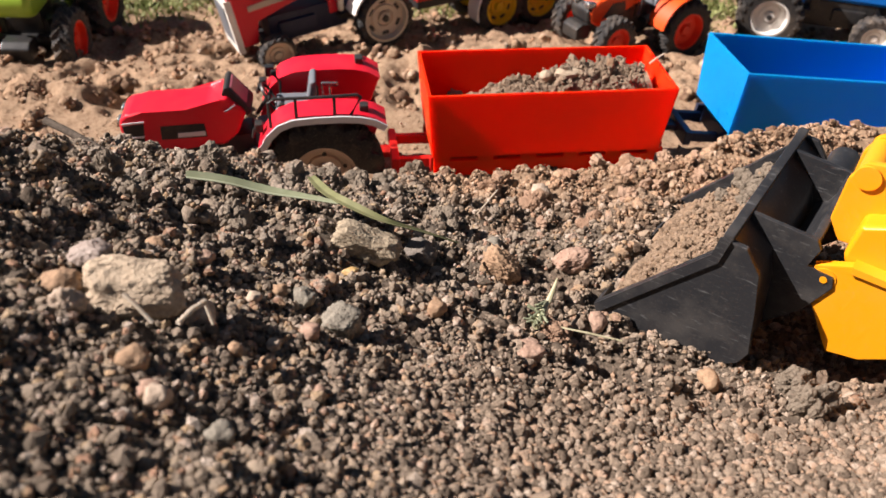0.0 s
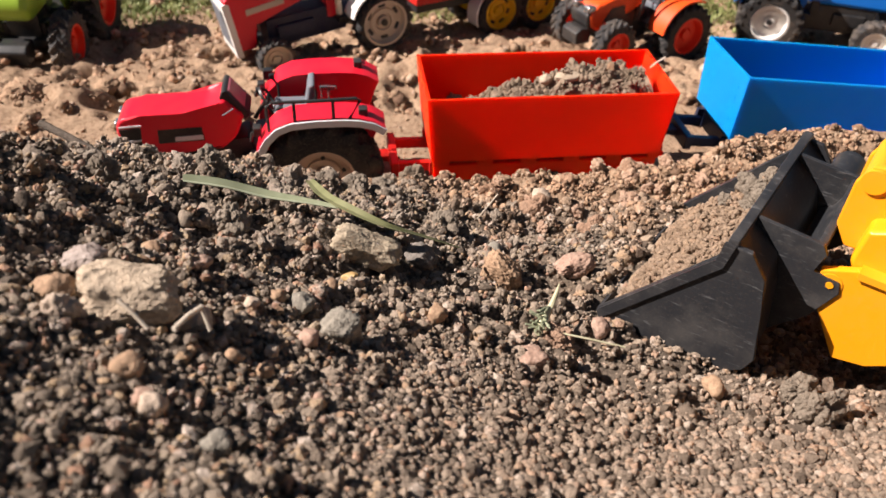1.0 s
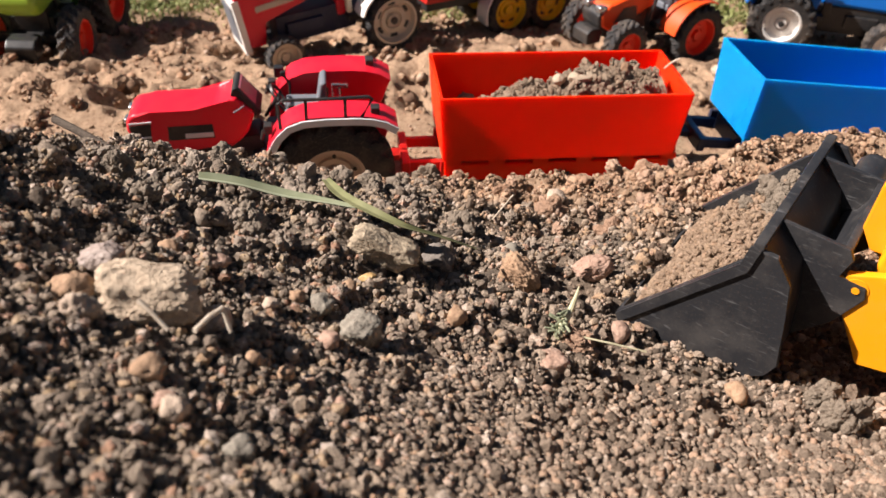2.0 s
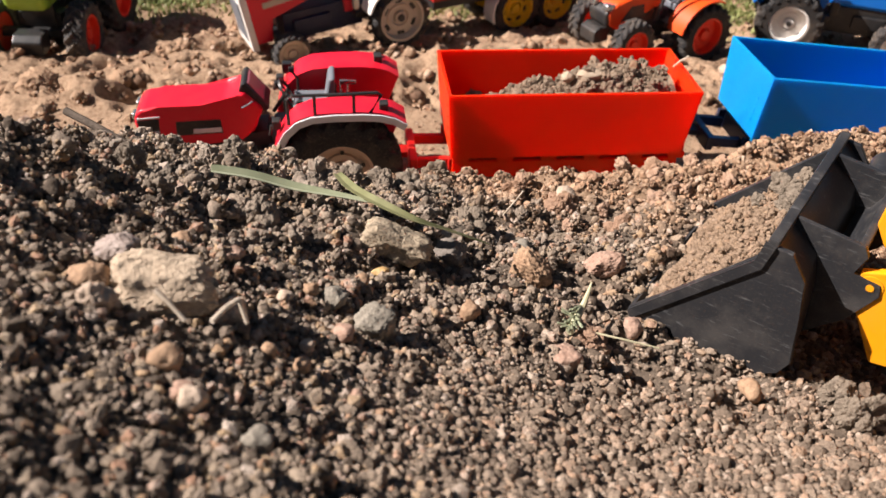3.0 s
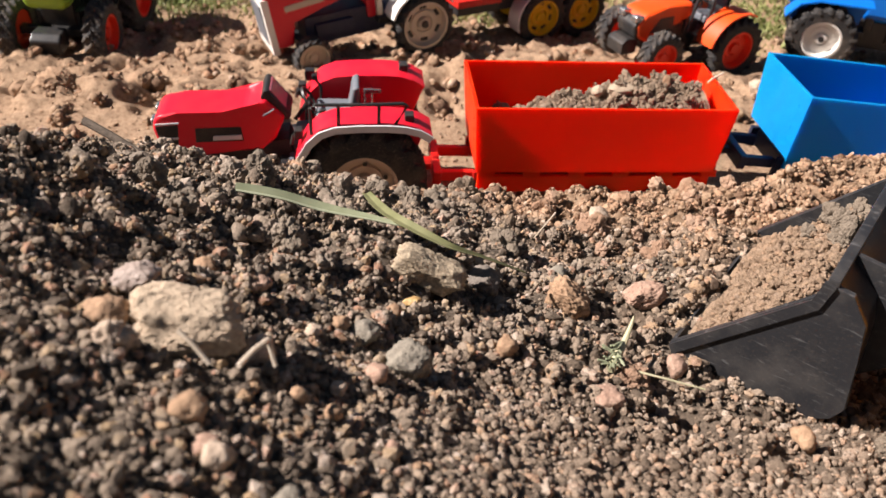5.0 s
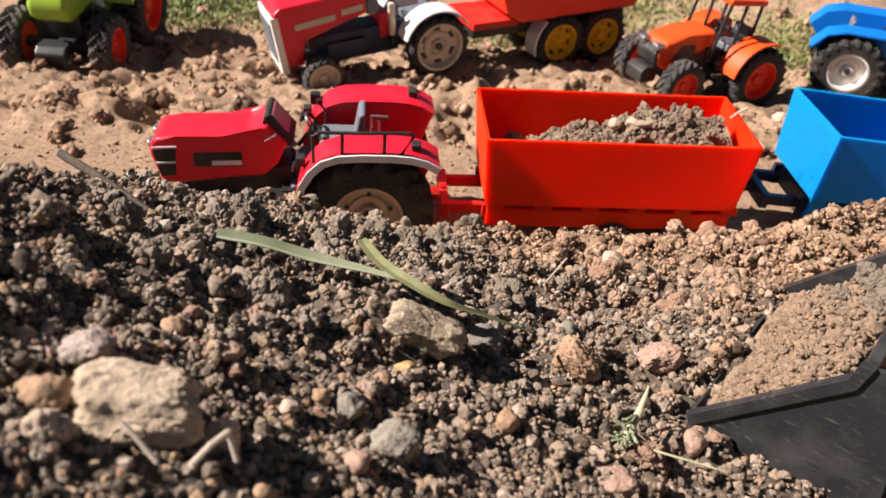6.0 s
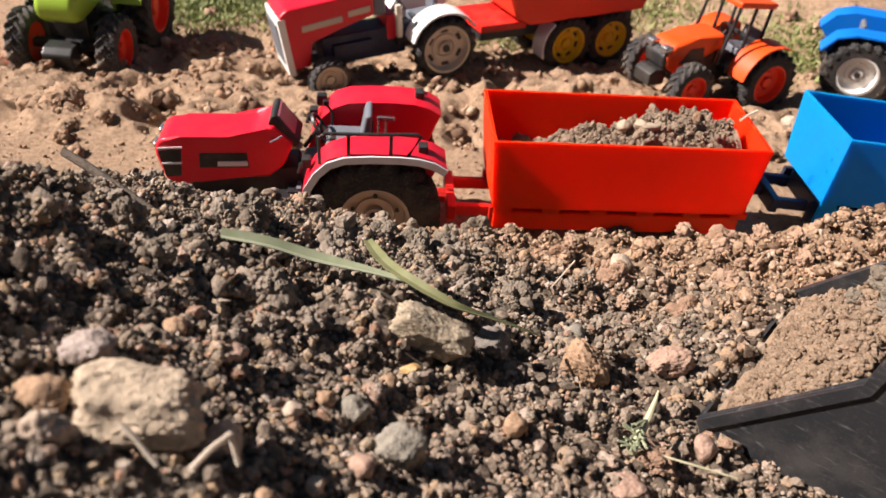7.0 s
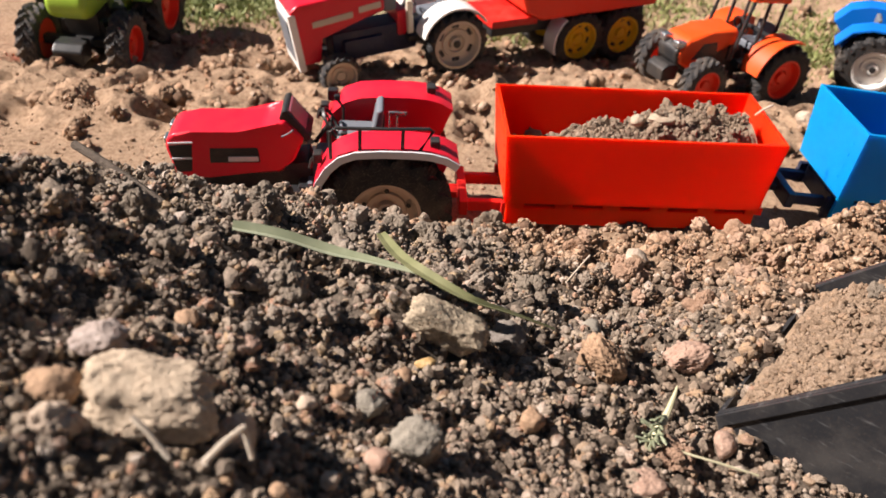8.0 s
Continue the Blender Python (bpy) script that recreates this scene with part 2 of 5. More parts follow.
def vnoise(x, y, z, seed=0):
    """Smooth value noise, -1 to 1."""
    i, j, k = np.floor(x), np.floor(y), np.floor(z)
    u, v, w = x - i, y - j, z - k
    u, v, w = (a * a * a * (a * (a * 6 - 15) + 10) for a in (u, v, w))
    out = 0
    for a in (0, 1):
        for b in (0, 1):
            for c in (0, 1):
                out = out + (u if a else 1 - u) * (v if b else 1 - v) * (w if c else 1 - w) * lattice(i + a, j + b, k + c, seed)
    return out * 2 - 1


def fbm(x, y, z, octaves=4, seed=0, gain=0.5):
    out, amp = 0, 1.0
    for o in range(octaves):
        out = out + amp * vnoise(x * 2**o, y * 2**o, z * 2**o, seed + o)
        amp *= gain
    return out


def step(a, b, x):
    t = np.clip((x - a) / (b - a), 0, 1)
    return t * t * (3 - 2 * t)


# ---- the lie of the land ----
def bump(x, y, cx, cy, r, h, ry=None):
    return h * np.exp(-((x - cx) / r) ** 2 - ((y - cy) / (ry or r)) ** 2)


def base_z(x, y):
    """The dug heap on the camera's side, falling to the flat track, and the lower ground behind."""
    cx, cy = np.clip(x, -0.24, 0.165), np.clip(y, -0.42, -0.075)
    u, v = cx / 0.2, (cy + 0.22) / 0.2
    heap = 0.12399 - 0.05232 * v - 0.02873 * v**2 - 0.00200 * v**3 + 0.03955 * v**4
    heap = heap + u * (-0.05611 + 0.04158 * v + 0.06148 * v**2 + 0.00075 * v**3)
    heap = heap + u**2 * (0.03552 - 0.02299 * v + 0.00706 * v**2) + u**3 * (0.01068 - 0.00460 * v) - 0.00957 * u**4
    heap = heap + bump(x, y, 0.045, -0.178, 0.045, -0.0139, 0.024) + bump(x, y, -0.10, -0.355, 0.04, 0.0058, 0.03) + bump(x, y, -0.065, -0.245, 0.03, 0.0056, 0.025)
    heap = heap + bump(x, y, -0.20, -0.19, 0.055, -0.0085, 0.06) + bump(x, y, 0.135, -0.09, 0.03, 0.006, 0.03) + bump(x, y, 0.25, -0.07, 0.035, 0.011, 0.04) - 0.013 * step(0.18, 0.22, x)
    heap = heap - 0.0045 * np.exp(-((y + 0.10) / 0.04) ** 2) * step(-0.10, -0.05, x) * (1 - step(0.12, 0.16, x))
    edge = -0.031 + 0.034 * step(0.12, 0.25, x)
    slope = 1.3 * (edge - y)
    k = 0.012
    d = np.clip(0.5 + 0.5 * (slope - heap) / k, 0, 1)
    heap = slope * (1 - d) + heap * d - k * d * (1 - d)
    flat = -0.003 - 0.045 * step(0.06, 0.52, y) - 0.006 * step(0.5, 0.9, y)
    k = 0.010
    d = np.clip(0.5 + 0.5 * (heap - flat) / k, 0, 1)
    z = flat * (1 - d) + heap * d + k * d * (1 - d)
    far = step(0.75, 1.6, np.hypot(x, y))
    z = z * (1 - far) - 0.05 * far
    z = z + bump(x, y, 0.005, 0.215, 0.045, 0.042, 0.030) + bump(x, y, 0.11, 0.265, 0.055, 0.020, 0.03)
    z = z + bump(x, y, -0.17, 0.175, 0.07, 0.014, 0.025) + bump(x, y, -0.30, 0.200, 0.08, 0.012, 0.02)
    z = z + bump(x, y, 0.56, 0.62, 0.17, 0.09, 0.12) + bump(x, y, 0.47, 0.48, 0.06, 0.02, 0.05)
    z = z + bump(x, y, 0.37, 0.045, 0.11, -0.020, 0.05) + bump(x, y, 0.15, -0.285, 0.04, -0.016, 0.03)
    # soil pushed up along the bucket's lip
    along, off = 0.663 * (x - 0.039) + 0.749 * (y + 0.266), 0.749 * (x - 0.039) - 0.663 * (y + 0.266)
    push = step(-0.004, 0.018, along) * (1 - step(0.085, 0.13, along)) * np.exp(-((off + 0.003) / np.where(off < 0, 0.032, 0.018)) ** 2)
    z = z + np.maximum(0.1300 - z, 0) * push
    return z


def rough(x, y):
    """How lumpy the ground is: the heap and the clods behind, little on the driven track."""
    near = 1 - step(-0.07, 0.0, y)
    behind = step(0.13, 0.19, y) * (1 - 0.6 * step(0.34, 0.5, y))
    return near, behind


def fine_patch(x, y):
    """The dug hollow, where the soil lies fine."""
    return step(-0.10, -0.045, x) * (1 - step(-0.345, -0.310, y + 0.15 * x))


def ground_z(x, y):
    near, behind = rough(x, y)
    near = near * (1 - 0.72 * fine_patch(x, y)) * (0.55 + 0.45 * step(-0.35, -0.27, y))
    one = np.zeros_like(x)
    close = 1 - step(0.0, 0.14, np.maximum(np.abs(x - 0.04) - 0.46, np.abs(y - 0.08) - 0.54))
    open_ground = step(0.8, 3.0, np.hypot(x, y))
    fine = fbm(x * 160, y * 160, one, 3, 3)
    lumps = fbm(x * 42, y * 42, one, 3, 7)
    big = 1 - np.abs(fbm(x * 24, y * 24, one, 4, 11))
    return base_z(x, y) + close * (near * (0.0030 * lumps + 0.0021 * fbm(x * 95, y * 95, one, 2, 17) + 0.0012 * fine) + 0.0007 * fine + behind * 0.015 * (big - 0.55) + 0.0008 * lumps) \
        + open_ground * 0.05 * fbm(x * 0.4, y * 0.4, one, 3, 5)


def on_ground(x, y):
    return float(ground_z(np.array([x]), np.array([y]))[0])


# ---- mesh helpers ----
def mesh_of(name, verts, faces, mat, smooth=True):
    me = bpy.data.meshes.new(name)
    verts = np.asarray(verts, np.float32)
    faces = np.asarray(faces, np.int32)
    n = faces.shape[1]
    me.vertices.add(len(verts))
    me.vertices.foreach_set("co", verts.ravel())
    me.loops.add(faces.size)
    me.loops.foreach_set("vertex_index", faces.ravel())
    me.polygons.add(len(faces))
    me.polygons.foreach_set("loop_start", np.arange(0, faces.size, n, dtype=np.int32))
    me.polygons.foreach_set("use_smooth", np.full(len(faces), smooth))
    me.update(calc_edges=True)
    me.materials.append(mat)
    return me


def part(name, bm, mat, parent=None, label="", smooth=True):
    me = bpy.data.meshes.new(name)
    bmesh.ops.recalc_face_normals(bm, faces=bm.faces)
    for f in bm.faces:
        f.smooth = smooth
    bm.to_mesh(me)
    bm.free()
    if smooth:
        me.set_sharp_from_angle(angle=radians(35))
    me.materials.append(mat)
    ob = new(name, me)
    ob.parent = parent
    if smooth:
        even = ob.modifiers.new("even_normals", "WEIGHTED_NORMAL")
        even.keep_sharp = True
    if label:
        ob["label"] = label
    return ob


def thing(name, m, label, category, group=""):
    ob = new(name)
    ob.empty_display_size = 0.02
    ob.matrix_world = m
    return tagged(ob, label, category, group)


def bevelled(bm, w, seg=2):
    if w > 0:
        bmesh.ops.bevel(bm, geom=bm.edges[:], offset=w, segments=seg, profile=0.5, affect="EDGES", clamp_overlap=True)
    return bm


def box(x0, x1, y0, y1, z0, z1, w=0.0006, seg=2):
    bm = bmesh.new()
    bmesh.ops.create_cube(bm, size=1)
    for v in bm.verts:
        v.co = Vector(((x0 + x1) / 2 + v.co.x * (x1 - x0), (y0 + y1) / 2 + v.co.y * (y1 - y0), (z0 + z1) / 2 + v.co.z * (z1 - z0)))
    return bevelled(bm, w, seg)


def prism(poly, y0, y1, w=0.0006, seg=2):
    """A profile in x and z, drawn out along y."""
    bm = bmesh.new()
    a = [bm.verts.new((x, y0, z)) for x, z in poly]
    b = [bm.verts.new((x, y1, z)) for x, z in poly]
    bm.faces.new(a)
    bm.faces.new(b[::-1])
    for i in range(len(poly)):
        j = (i + 1) % len(poly)
        bm.faces.new((a[i], b[i], b[j], a[j]))
    return bevelled(bm, w, seg)


def lathe(profile, n=40, closed=False):
    """A profile of (radius, y), turned about the y axis."""
    bm = bmesh.new()
    rings = [[bm.verts.new((r * math.cos(math.tau * i / n), y, r * math.sin(math.tau * i / n))) for i in range(n)] for r, y in profile]
    pairs = list(zip(rings, rings[1:])) + ([(rings[-1], rings[0])] if closed else [])
    for a, b in pairs:
        for i in range(n):
            j = (i + 1) % n
            bm.faces.new((a[i], a[j], b[j], b[i]))
    if not closed:
        bm.faces.new(rings[0])
        bm.faces.new(rings[-1][::-1])
    return bm


def tube(points, r, n=10):
    bm = bmesh.new()
    pts = [Vector(p) for p in points]
    rings = []
    for i, p in enumerate(pts):
        d = (pts[min(i + 1, len(pts) - 1)] - pts[max(i - 1, 0)]).normalized()
        side = d.cross((0, 0, 1) if abs(d.z) < 0.9 else (1, 0, 0)).normalized()
        up = side.cross(d)
        rings.append([bm.verts.new(p + r * (side * math.cos(math.tau * k / n) + up * math.sin(math.tau * k / n))) for k in range(n)])
    for a, b in zip(rings, rings[1:]):
        for k in range(n):
            bm.faces.new((a[k], a[(k + 1) % n], b[(k + 1) % n], b[k]))
    bm.faces.new(rings[0][::-1])
    bm.faces.new(rings[-1])
    return bm


def joined(*parts):
    out = bmesh.new()
    for bm in parts:
        me = bpy.data.meshes.new("piece")
        bm.to_mesh(me)
        bm.free()
        out.from_mesh(me)
        bpy.data.meshes.remove(me)
    return out


def moved(bm, m):
    bm.transform(m)
    return bm


def tread(r, h, inner, lugs):
    """A tyre in one skin, with slanted lugs that meet in a chevron."""
    bm = bmesh.new()
    n = lugs * 8
    across = [-1.0, -0.86, -0.6, -0.3, -0.04, 0.04, 0.3, 0.6, 0.86, 1.0]
    rings = []
    for q in across:
        ring = []
        for i in range(n):
            phase = (lugs * i / n - 0.9 * abs(q) + (0.5 if q > 0 else 0.0)) % 1.0
            lug = 1.0 if phase < 0.45 else 0.0
            crown = r * (0.915 - 0.05 * max(0.0, abs(q) - 0.8) / 0.2)
            top = crown + lug * r * 0.085
            a = math.tau * i / n
            ring.append(bm.verts.new((top * math.cos(a), q * h, top * math.sin(a))))
        rings.append(ring)

    def plain(rad, y, shift=0.0, bar=0.0):
        return [bm.verts.new((rad * math.cos(math.tau * i / n), y * (1 + (bar if (lugs * i / n - 0.9 + shift) % 1.0 < 0.45 else 0.0)), rad * math.sin(math.tau * i / n))) for i in range(n)]

    rings = [plain(inner, -h * 0.86), plain(inner * 1.06, -h), plain(r * 0.78, -h), plain(r * 0.80, -h, 0.0, 0.10)] + rings + [plain(r * 0.80, h, 0.5, 0.10), plain(r * 0.78, h), plain(inner * 1.06, h), plain(inner, h * 0.86)]
    for a, b in zip(rings, rings[1:] + rings[:1]):
        for i in range(n):
            j = (i + 1) % n
            bm.faces.new((a[i], a[j], b[j], b[i]))
    return bm


def wheel(parent, x, y, z, r, width, tyre_mat, rim_mat, rim=0.62, lugs=16, face=-1, slots=0, hub_mat=None, rim_label=""):
    """A toy tractor wheel: ribbed tyre, dished rim and hub. face: the side (-1 or 1) that the dish shows on."""
    h = width / 2
    holder = new("wheel")
    holder.parent = parent
    holder.empty_display_size = 0.01
    holder.location = (x, y, z)
    inner = r * rim
    part("tyre", tread(r, h, inner, lugs), tyre_mat, holder)
    d = face
    disc = lathe([(inner * 1.02, d * h * 0.9), (inner * 0.92, d * h * 0.92), (inner * 0.88, d * h * 0.30), (inner * 0.84, d * h * 0.22), (inner * 0.60, d * h * 0.20), (inner * 0.57, d * h * 0.36), (inner * 0.40, d * h * 0.36),
                  (inner * 0.36, d * h * 0.14), (inner * 0.28, d * h * 0.14), (inner * 0.26, d * h * 0.55), (inner * 0.14, d * h * 0.58), (inner * 0.02, d * h * 0.58),
                  (inner * 0.02, -d * h * 0.6), (inner * 1.02, -d * h * 0.8)], 40, True)
    rim_ob = part("rim", disc, rim_mat, holder, rim_label)
    for i in range(slots):
        a = math.tau * i / slots
        b = box(-inner * 0.17, inner * 0.17, -h * 0.05, h * 0.05, -inner * 0.085, inner * 0.085, inner * 0.05, 2)
        part("slot", moved(b, Matrix.Rotation(-a, 4, "Y") @ Matrix.Translation((0, d * h * 0.20, inner * 0.72))), BLACK, rim_ob)
    if hub_mat:
        part("hub", lathe([(inner * 0.17, d * h * 0.5), (inner * 0.15, d * h * 0.72), (inner * 0.05, d * h * 0.74)], 20), hub_mat, rim_ob)
    return holder


def arch(cx, cz, r, a0, a1, n=14, flat=1.0):
    """Points of an arc in x and z, degrees from +x upward."""
    return [(cx + r * math.cos(radians(a0 + (a1 - a0) * i / n)), cz + flat * r * math.sin(radians(a0 + (a1 - a0) * i / n))) for i in range(n + 1)]


def band(points, thick, y0, y1, w=0.0004):
    """A curved sheet along points of x and z, from y0 to y1."""
    inner = []
    for i, (x, z) in enumerate(points):
        a, b = points[max(i - 1, 0)], points[min(i + 1, len(points) - 1)]
        d = Vector((b[0] - a[0], b[1] - a[1])).normalized()
        inner.append((x + d.y * thick, z - d.x * thick))
    bm = bmesh.new()
    n = len(points)
    rows = [[bm.verts.new((x, y, z)) for x, z in row] for row, y in ((points, y0), (points, y1), (inner, y1), (inner, y0))]
    for a, b in zip(rows, rows[1:] + rows[:1]):
        for i in range(n - 1):
            bm.faces.new((a[i], a[i + 1], b[i + 1], b[i]))
    bm.faces.new([r[0] for r in rows])
    bm.faces.new([r[-1] for r in rows][::-1])
    return bm


# ---- the ground ----
def axis_steps(lo, hi, fine, reach, growth=1.16):
    mid = list(np.arange(lo, hi + fine / 2, fine))
    left, right, d, e = [], [], fine, fine
    while (left[-1] if left else lo) > -reach:
        d *= growth
        left.append((left[-1] if left else lo) - d)
    while (right[-1] if right else hi) < reach:
        e *= growth
        right.append((right[-1] if right else hi) + e)
    return np.array(left[::-1] + mid + right)


def build_ground():
    xs = axis_steps(-0.40, 0.48, 0.0039, 90.0)
    ys = axis_steps(-0.44, 0.60, 0.0039, 90.0)
    X, Y = np.meshgrid(xs, ys)
    Z = ground_z(X.ravel(), Y.ravel())
    v = np.stack([X.ravel(), Y.ravel(), Z], 1)
    nx, ny = len(xs), len(ys)
    i = (np.arange(ny - 1)[:, None] * nx + np.arange(nx - 1)[None]).ravel()
    f = np.stack([i, i + 1, i + nx + 1, i + nx], 1)
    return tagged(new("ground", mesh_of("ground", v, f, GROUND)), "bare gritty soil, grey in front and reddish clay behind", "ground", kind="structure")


build_ground()


# ---- loose grains ----
def ball(level):
    bm = bmesh.new()
    bmesh.ops.create_icosphere(bm, subdivisions=level, radius=1)
    bm.verts.ensure_lookup_table()
    v = np.array([q.co[:] for q in bm.verts])
    f = np.array([[q.index for q in face.verts] for face in bm.faces])
    bm.free()
    return v, f


def lumpy(level, seed, amount=0.28, scale=1.3, sharp=0.12):
    v, f = ball(level)
    d = 1 + amount * fbm(v[:, 0] * scale + seed * 7.1, v[:, 1] * scale, v[:, 2] * scale, 2, seed) + sharp * vnoise(v[:, 0] * 3.1, v[:, 1] * 3.1, v[:, 2] * 3.1 + seed, seed)
    # flat broken faces
    cut = np.random.default_rng(seed + 50).normal(size=(7, 3))
    cut /= np.linalg.norm(cut, axis=1)[:, None]
    v = v * d[:, None]
    for c in cut:
        over = np.maximum(v @ c - 0.72, 0)
        v = v - over[:, None] * c * 0.85
    return v, f


RNG = np.random.default_rng(4)


def turns(n):
    q = RNG.normal(size=(n, 4))
    q /= np.linalg.norm(q, axis=1)[:, None]
    w, x, y, z = q.T
    return np.stack([np.stack([1 - 2 * (y * y + z * z), 2 * (x * y - z * w), 2 * (x * z + y * w)], 1),
                     np.stack([2 * (x * y + z * w), 1 - 2 * (x * x + z * z), 2 * (y * z - x * w)], 1),
                     np.stack([2 * (x * z - y * w), 2 * (y * z + x * w), 1 - 2 * (x * x + y * y)], 1)], 1)


def scatter(places, radii, level, kinds=10, squash=0.62, amount=0.34, sharp=0.3):
    """Verts and faces of one lumpy grain at each place."""
    allv, allf, base = [], [], 0
    pick = RNG.integers(0, kinds, len(places))
    for k in range(kinds):
        idx = np.nonzero(pick == k)[0]
        if not len(idx):
            continue
        v, f = lumpy(level, k + 1, amount, 1.3, sharp)
        s = RNG.uniform(squash, 1.15, (len(idx), 1, 3))
        w = (turns(len(idx)) @ (v[None] * s).transpose(0, 2, 1)).transpose(0, 2, 1)
        w = w * radii[idx][:, None, None] + places[idx][:, None, :]
        allv.append(w.reshape(-1, 3))
        allf.append((f[None] + (base + np.arange(len(idx)) * len(v))[:, None, None]).reshape(-1, 3))
        base += len(idx) * len(v)
    return np.concatenate(allv), np.concatenate(allf)


def sown(n, x0, x1, y0, y1, keep=None):
    x, y = RNG.uniform(x0, x1, n), RNG.uniform(y0, y1, n)
    if keep is not None:
        k = RNG.uniform(size=n) < keep(x, y)
        x, y = x[k], y[k]
    return x, y


def grains(name, label, n, area, size, spread, level, sink=0.25, keep=None, mat=None, squash=0.62, sharp=0.3, most=9.0, smooth=True):
    x, y = sown(n, *area, keep)
    r = np.minimum(size * np.exp(RNG.normal(0, spread, len(x))), most)
    z = ground_z(x, y) + r * (1 - 2 * sink) * 0.8
    v, f = scatter(np.stack([x, y, z], 1), r, level, 10, squash, 0.34, sharp)
    return tagged(new(name, mesh_of(name, v, f, mat or GRAIN, smooth)), label, "soil", kind="stuff")


def crumbs(name, label, n, area, size, spread, each, bit, keep=None, mat=None, sink=0.35):
    """Clods: each a cluster of crumbs stuck together."""
    x, y = sown(n, *area, keep)
    r = np.minimum(size * np.exp(RNG.normal(0, spread, len(x))), size * 1.65)
    z = ground_z(x, y) + r * (1 - 2 * sink)
    core, f0 = scatter(np.stack([x, y, z], 1), r * 0.76, 2, 10, 0.6, 0.4, 0.35)
    q = RNG.normal(size=(len(x), each, 3))
    q /= np.linalg.norm(q, axis=2)[:, :, None]
    q[:, :, 2] = np.abs(q[:, :, 2]) - 0.25
    stretch = RNG.uniform(0.65, 1.1, (len(x), 1, 3))
    p = np.stack([x, y, z], 1)[:, None, :] + q * r[:, None, None] * stretch * RNG.uniform(0.72, 0.98, (len(x), each, 1))
    rr = np.repeat(r, each) * bit * np.exp(RNG.normal(0, 0.35, len(x) * each))
    v, f = scatter(p.reshape(-1, 3), rr, 1, 10, 0.6, 0.35, 0.3)
    return tagged(new(name, mesh_of(name, np.concatenate([core, v]), np.concatenate([f0, f + len(core)]), mat or GRAIN, True)), label, "soil", kind="stuff")


def seen_heap(x, y):
    """The part of the heap before the camera."""
    return ((np.abs(x + 0.025) < 0.135 + (y + 0.42) * 0.62) & (y < 0.0)).astype(float)


def crumbly(x, y):
    return seen_heap(x, y) * (0.6 + 0.4 * step(-0.2, 0.5, fbm(x * 18, y * 18, 0 * x, 2, 31)))


def bare(x, y):
    """No lumps on top of the stones and the grass blades."""
    out = np.ones_like(x)
    for cx, cy, r in ((-0.1205, -0.340, 0.018), (-0.0546, -0.264, 0.018), (-0.0325, -0.257, 0.009), (-0.0612, -0.2815, 0.007), (-0.0653, -0.323, 0.011), (0.003, -0.252, 0.012), (0.009, -0.287, 0.010),
                      (-0.1045, -0.342, 0.008), (-0.1345, -0.320, 0.007), (0.035, -0.244, 0.010)):
        out = out * (np.hypot(x - cx, y - cy) > r)
    for ax, ay, bx, by in ((-0.121, -0.241, -0.058, -0.2455), (-0.0755, -0.215, -0.048, -0.2537), (-0.048, -0.2537, -0.0176, -0.2448)):
        u = np.clip(((x - ax) * (bx - ax) + (y - ay) * (by - ay)) / ((bx - ax) ** 2 + (by - ay) ** 2), 0, 1)
        out = out * (np.hypot(x - ax - u * (bx - ax), y - ay - u * (by - ay)) > 0.006)
    return out


def coarse(x, y):
    near = 1 - step(-0.355, -0.300, y + 0.1 * (x + 0.07))
    return seen_heap(x, y) * (1 - 0.9 * fine_patch(x, y)) * (1 - 0.78 * near) * bare(x, y)


def behind_keep(x, y):
    return (np.abs(x - 0.03) < 0.33 + 0.5 * (y - 0.1)) * (0.25 + 0.75 * step(0.10, 0.18, y)) * (1 - 0.7 * step(0.36, 0.5, y))


grains("fine_grit", "fine grit and sand covering the heap", 23000, (-0.24, 0.28, -0.43, -0.03), 0.00095, 0.40, 1, 0.2, seen_heap, smooth=False)
grains("grit", "grey and tan grit lying on the heap", 33000, (-0.24, 0.28, -0.43, -0.03), 0.00125, 0.42, 1, 0.25, crumbly, most=0.003, smooth=False)
grains("sand", "fine tan sand in the dug hollow", 32000, (-0.12, 0.22, -0.43, -0.28), 0.00115, 0.34, 1, 0.2, lambda x, y: seen_heap(x, y) * fine_patch(x, y), most=0.0022)
grains("dark_grit", "fine dark moist grit on the near slope of the heap", 15000, (-0.20, -0.02, -0.43, -0.27), 0.0010, 0.36, 1, 0.2, lambda x, y: seen_heap(x, y) * bare(x, y), most=0.002, smooth=False)
grains("gravel", "small mixed pebbles and crumbs of soil on the heap", 1300, (-0.24, 0.26, -0.42, -0.06), 0.0018, 0.36, 2, 0.30, coarse, most=0.0042, smooth=False, sharp=0.45)
crumbs("clods", "crumbly clods of soil strewn over the heap", 1050, (-0.24, 0.28, -0.42, -0.05), 0.0030, 0.46, 28, 0.22, coarse, None, 0.28)
crumbs("crumbs", "loose crumbly lumps of grey and tan soil below the crest", 560, (-0.20, 0.20, -0.27, -0.085), 0.0038, 0.36, 38, 0.19, coarse, None, 0.32)
grains("track_grit", "loose reddish grit on the track and behind it", 9000, (-0.45, 0.55, -0.02, 0.5), 0.0012, 0.4, 1, 0.25, lambda x, y: 0.6 + 0 * x)
crumbs("clay_clods", "broken reddish clay clods behind the track", 620, (-0.45, 0.55, 0.11, 0.52), 0.0060, 0.42, 16, 0.36, behind_keep, CLAY, 0.42)


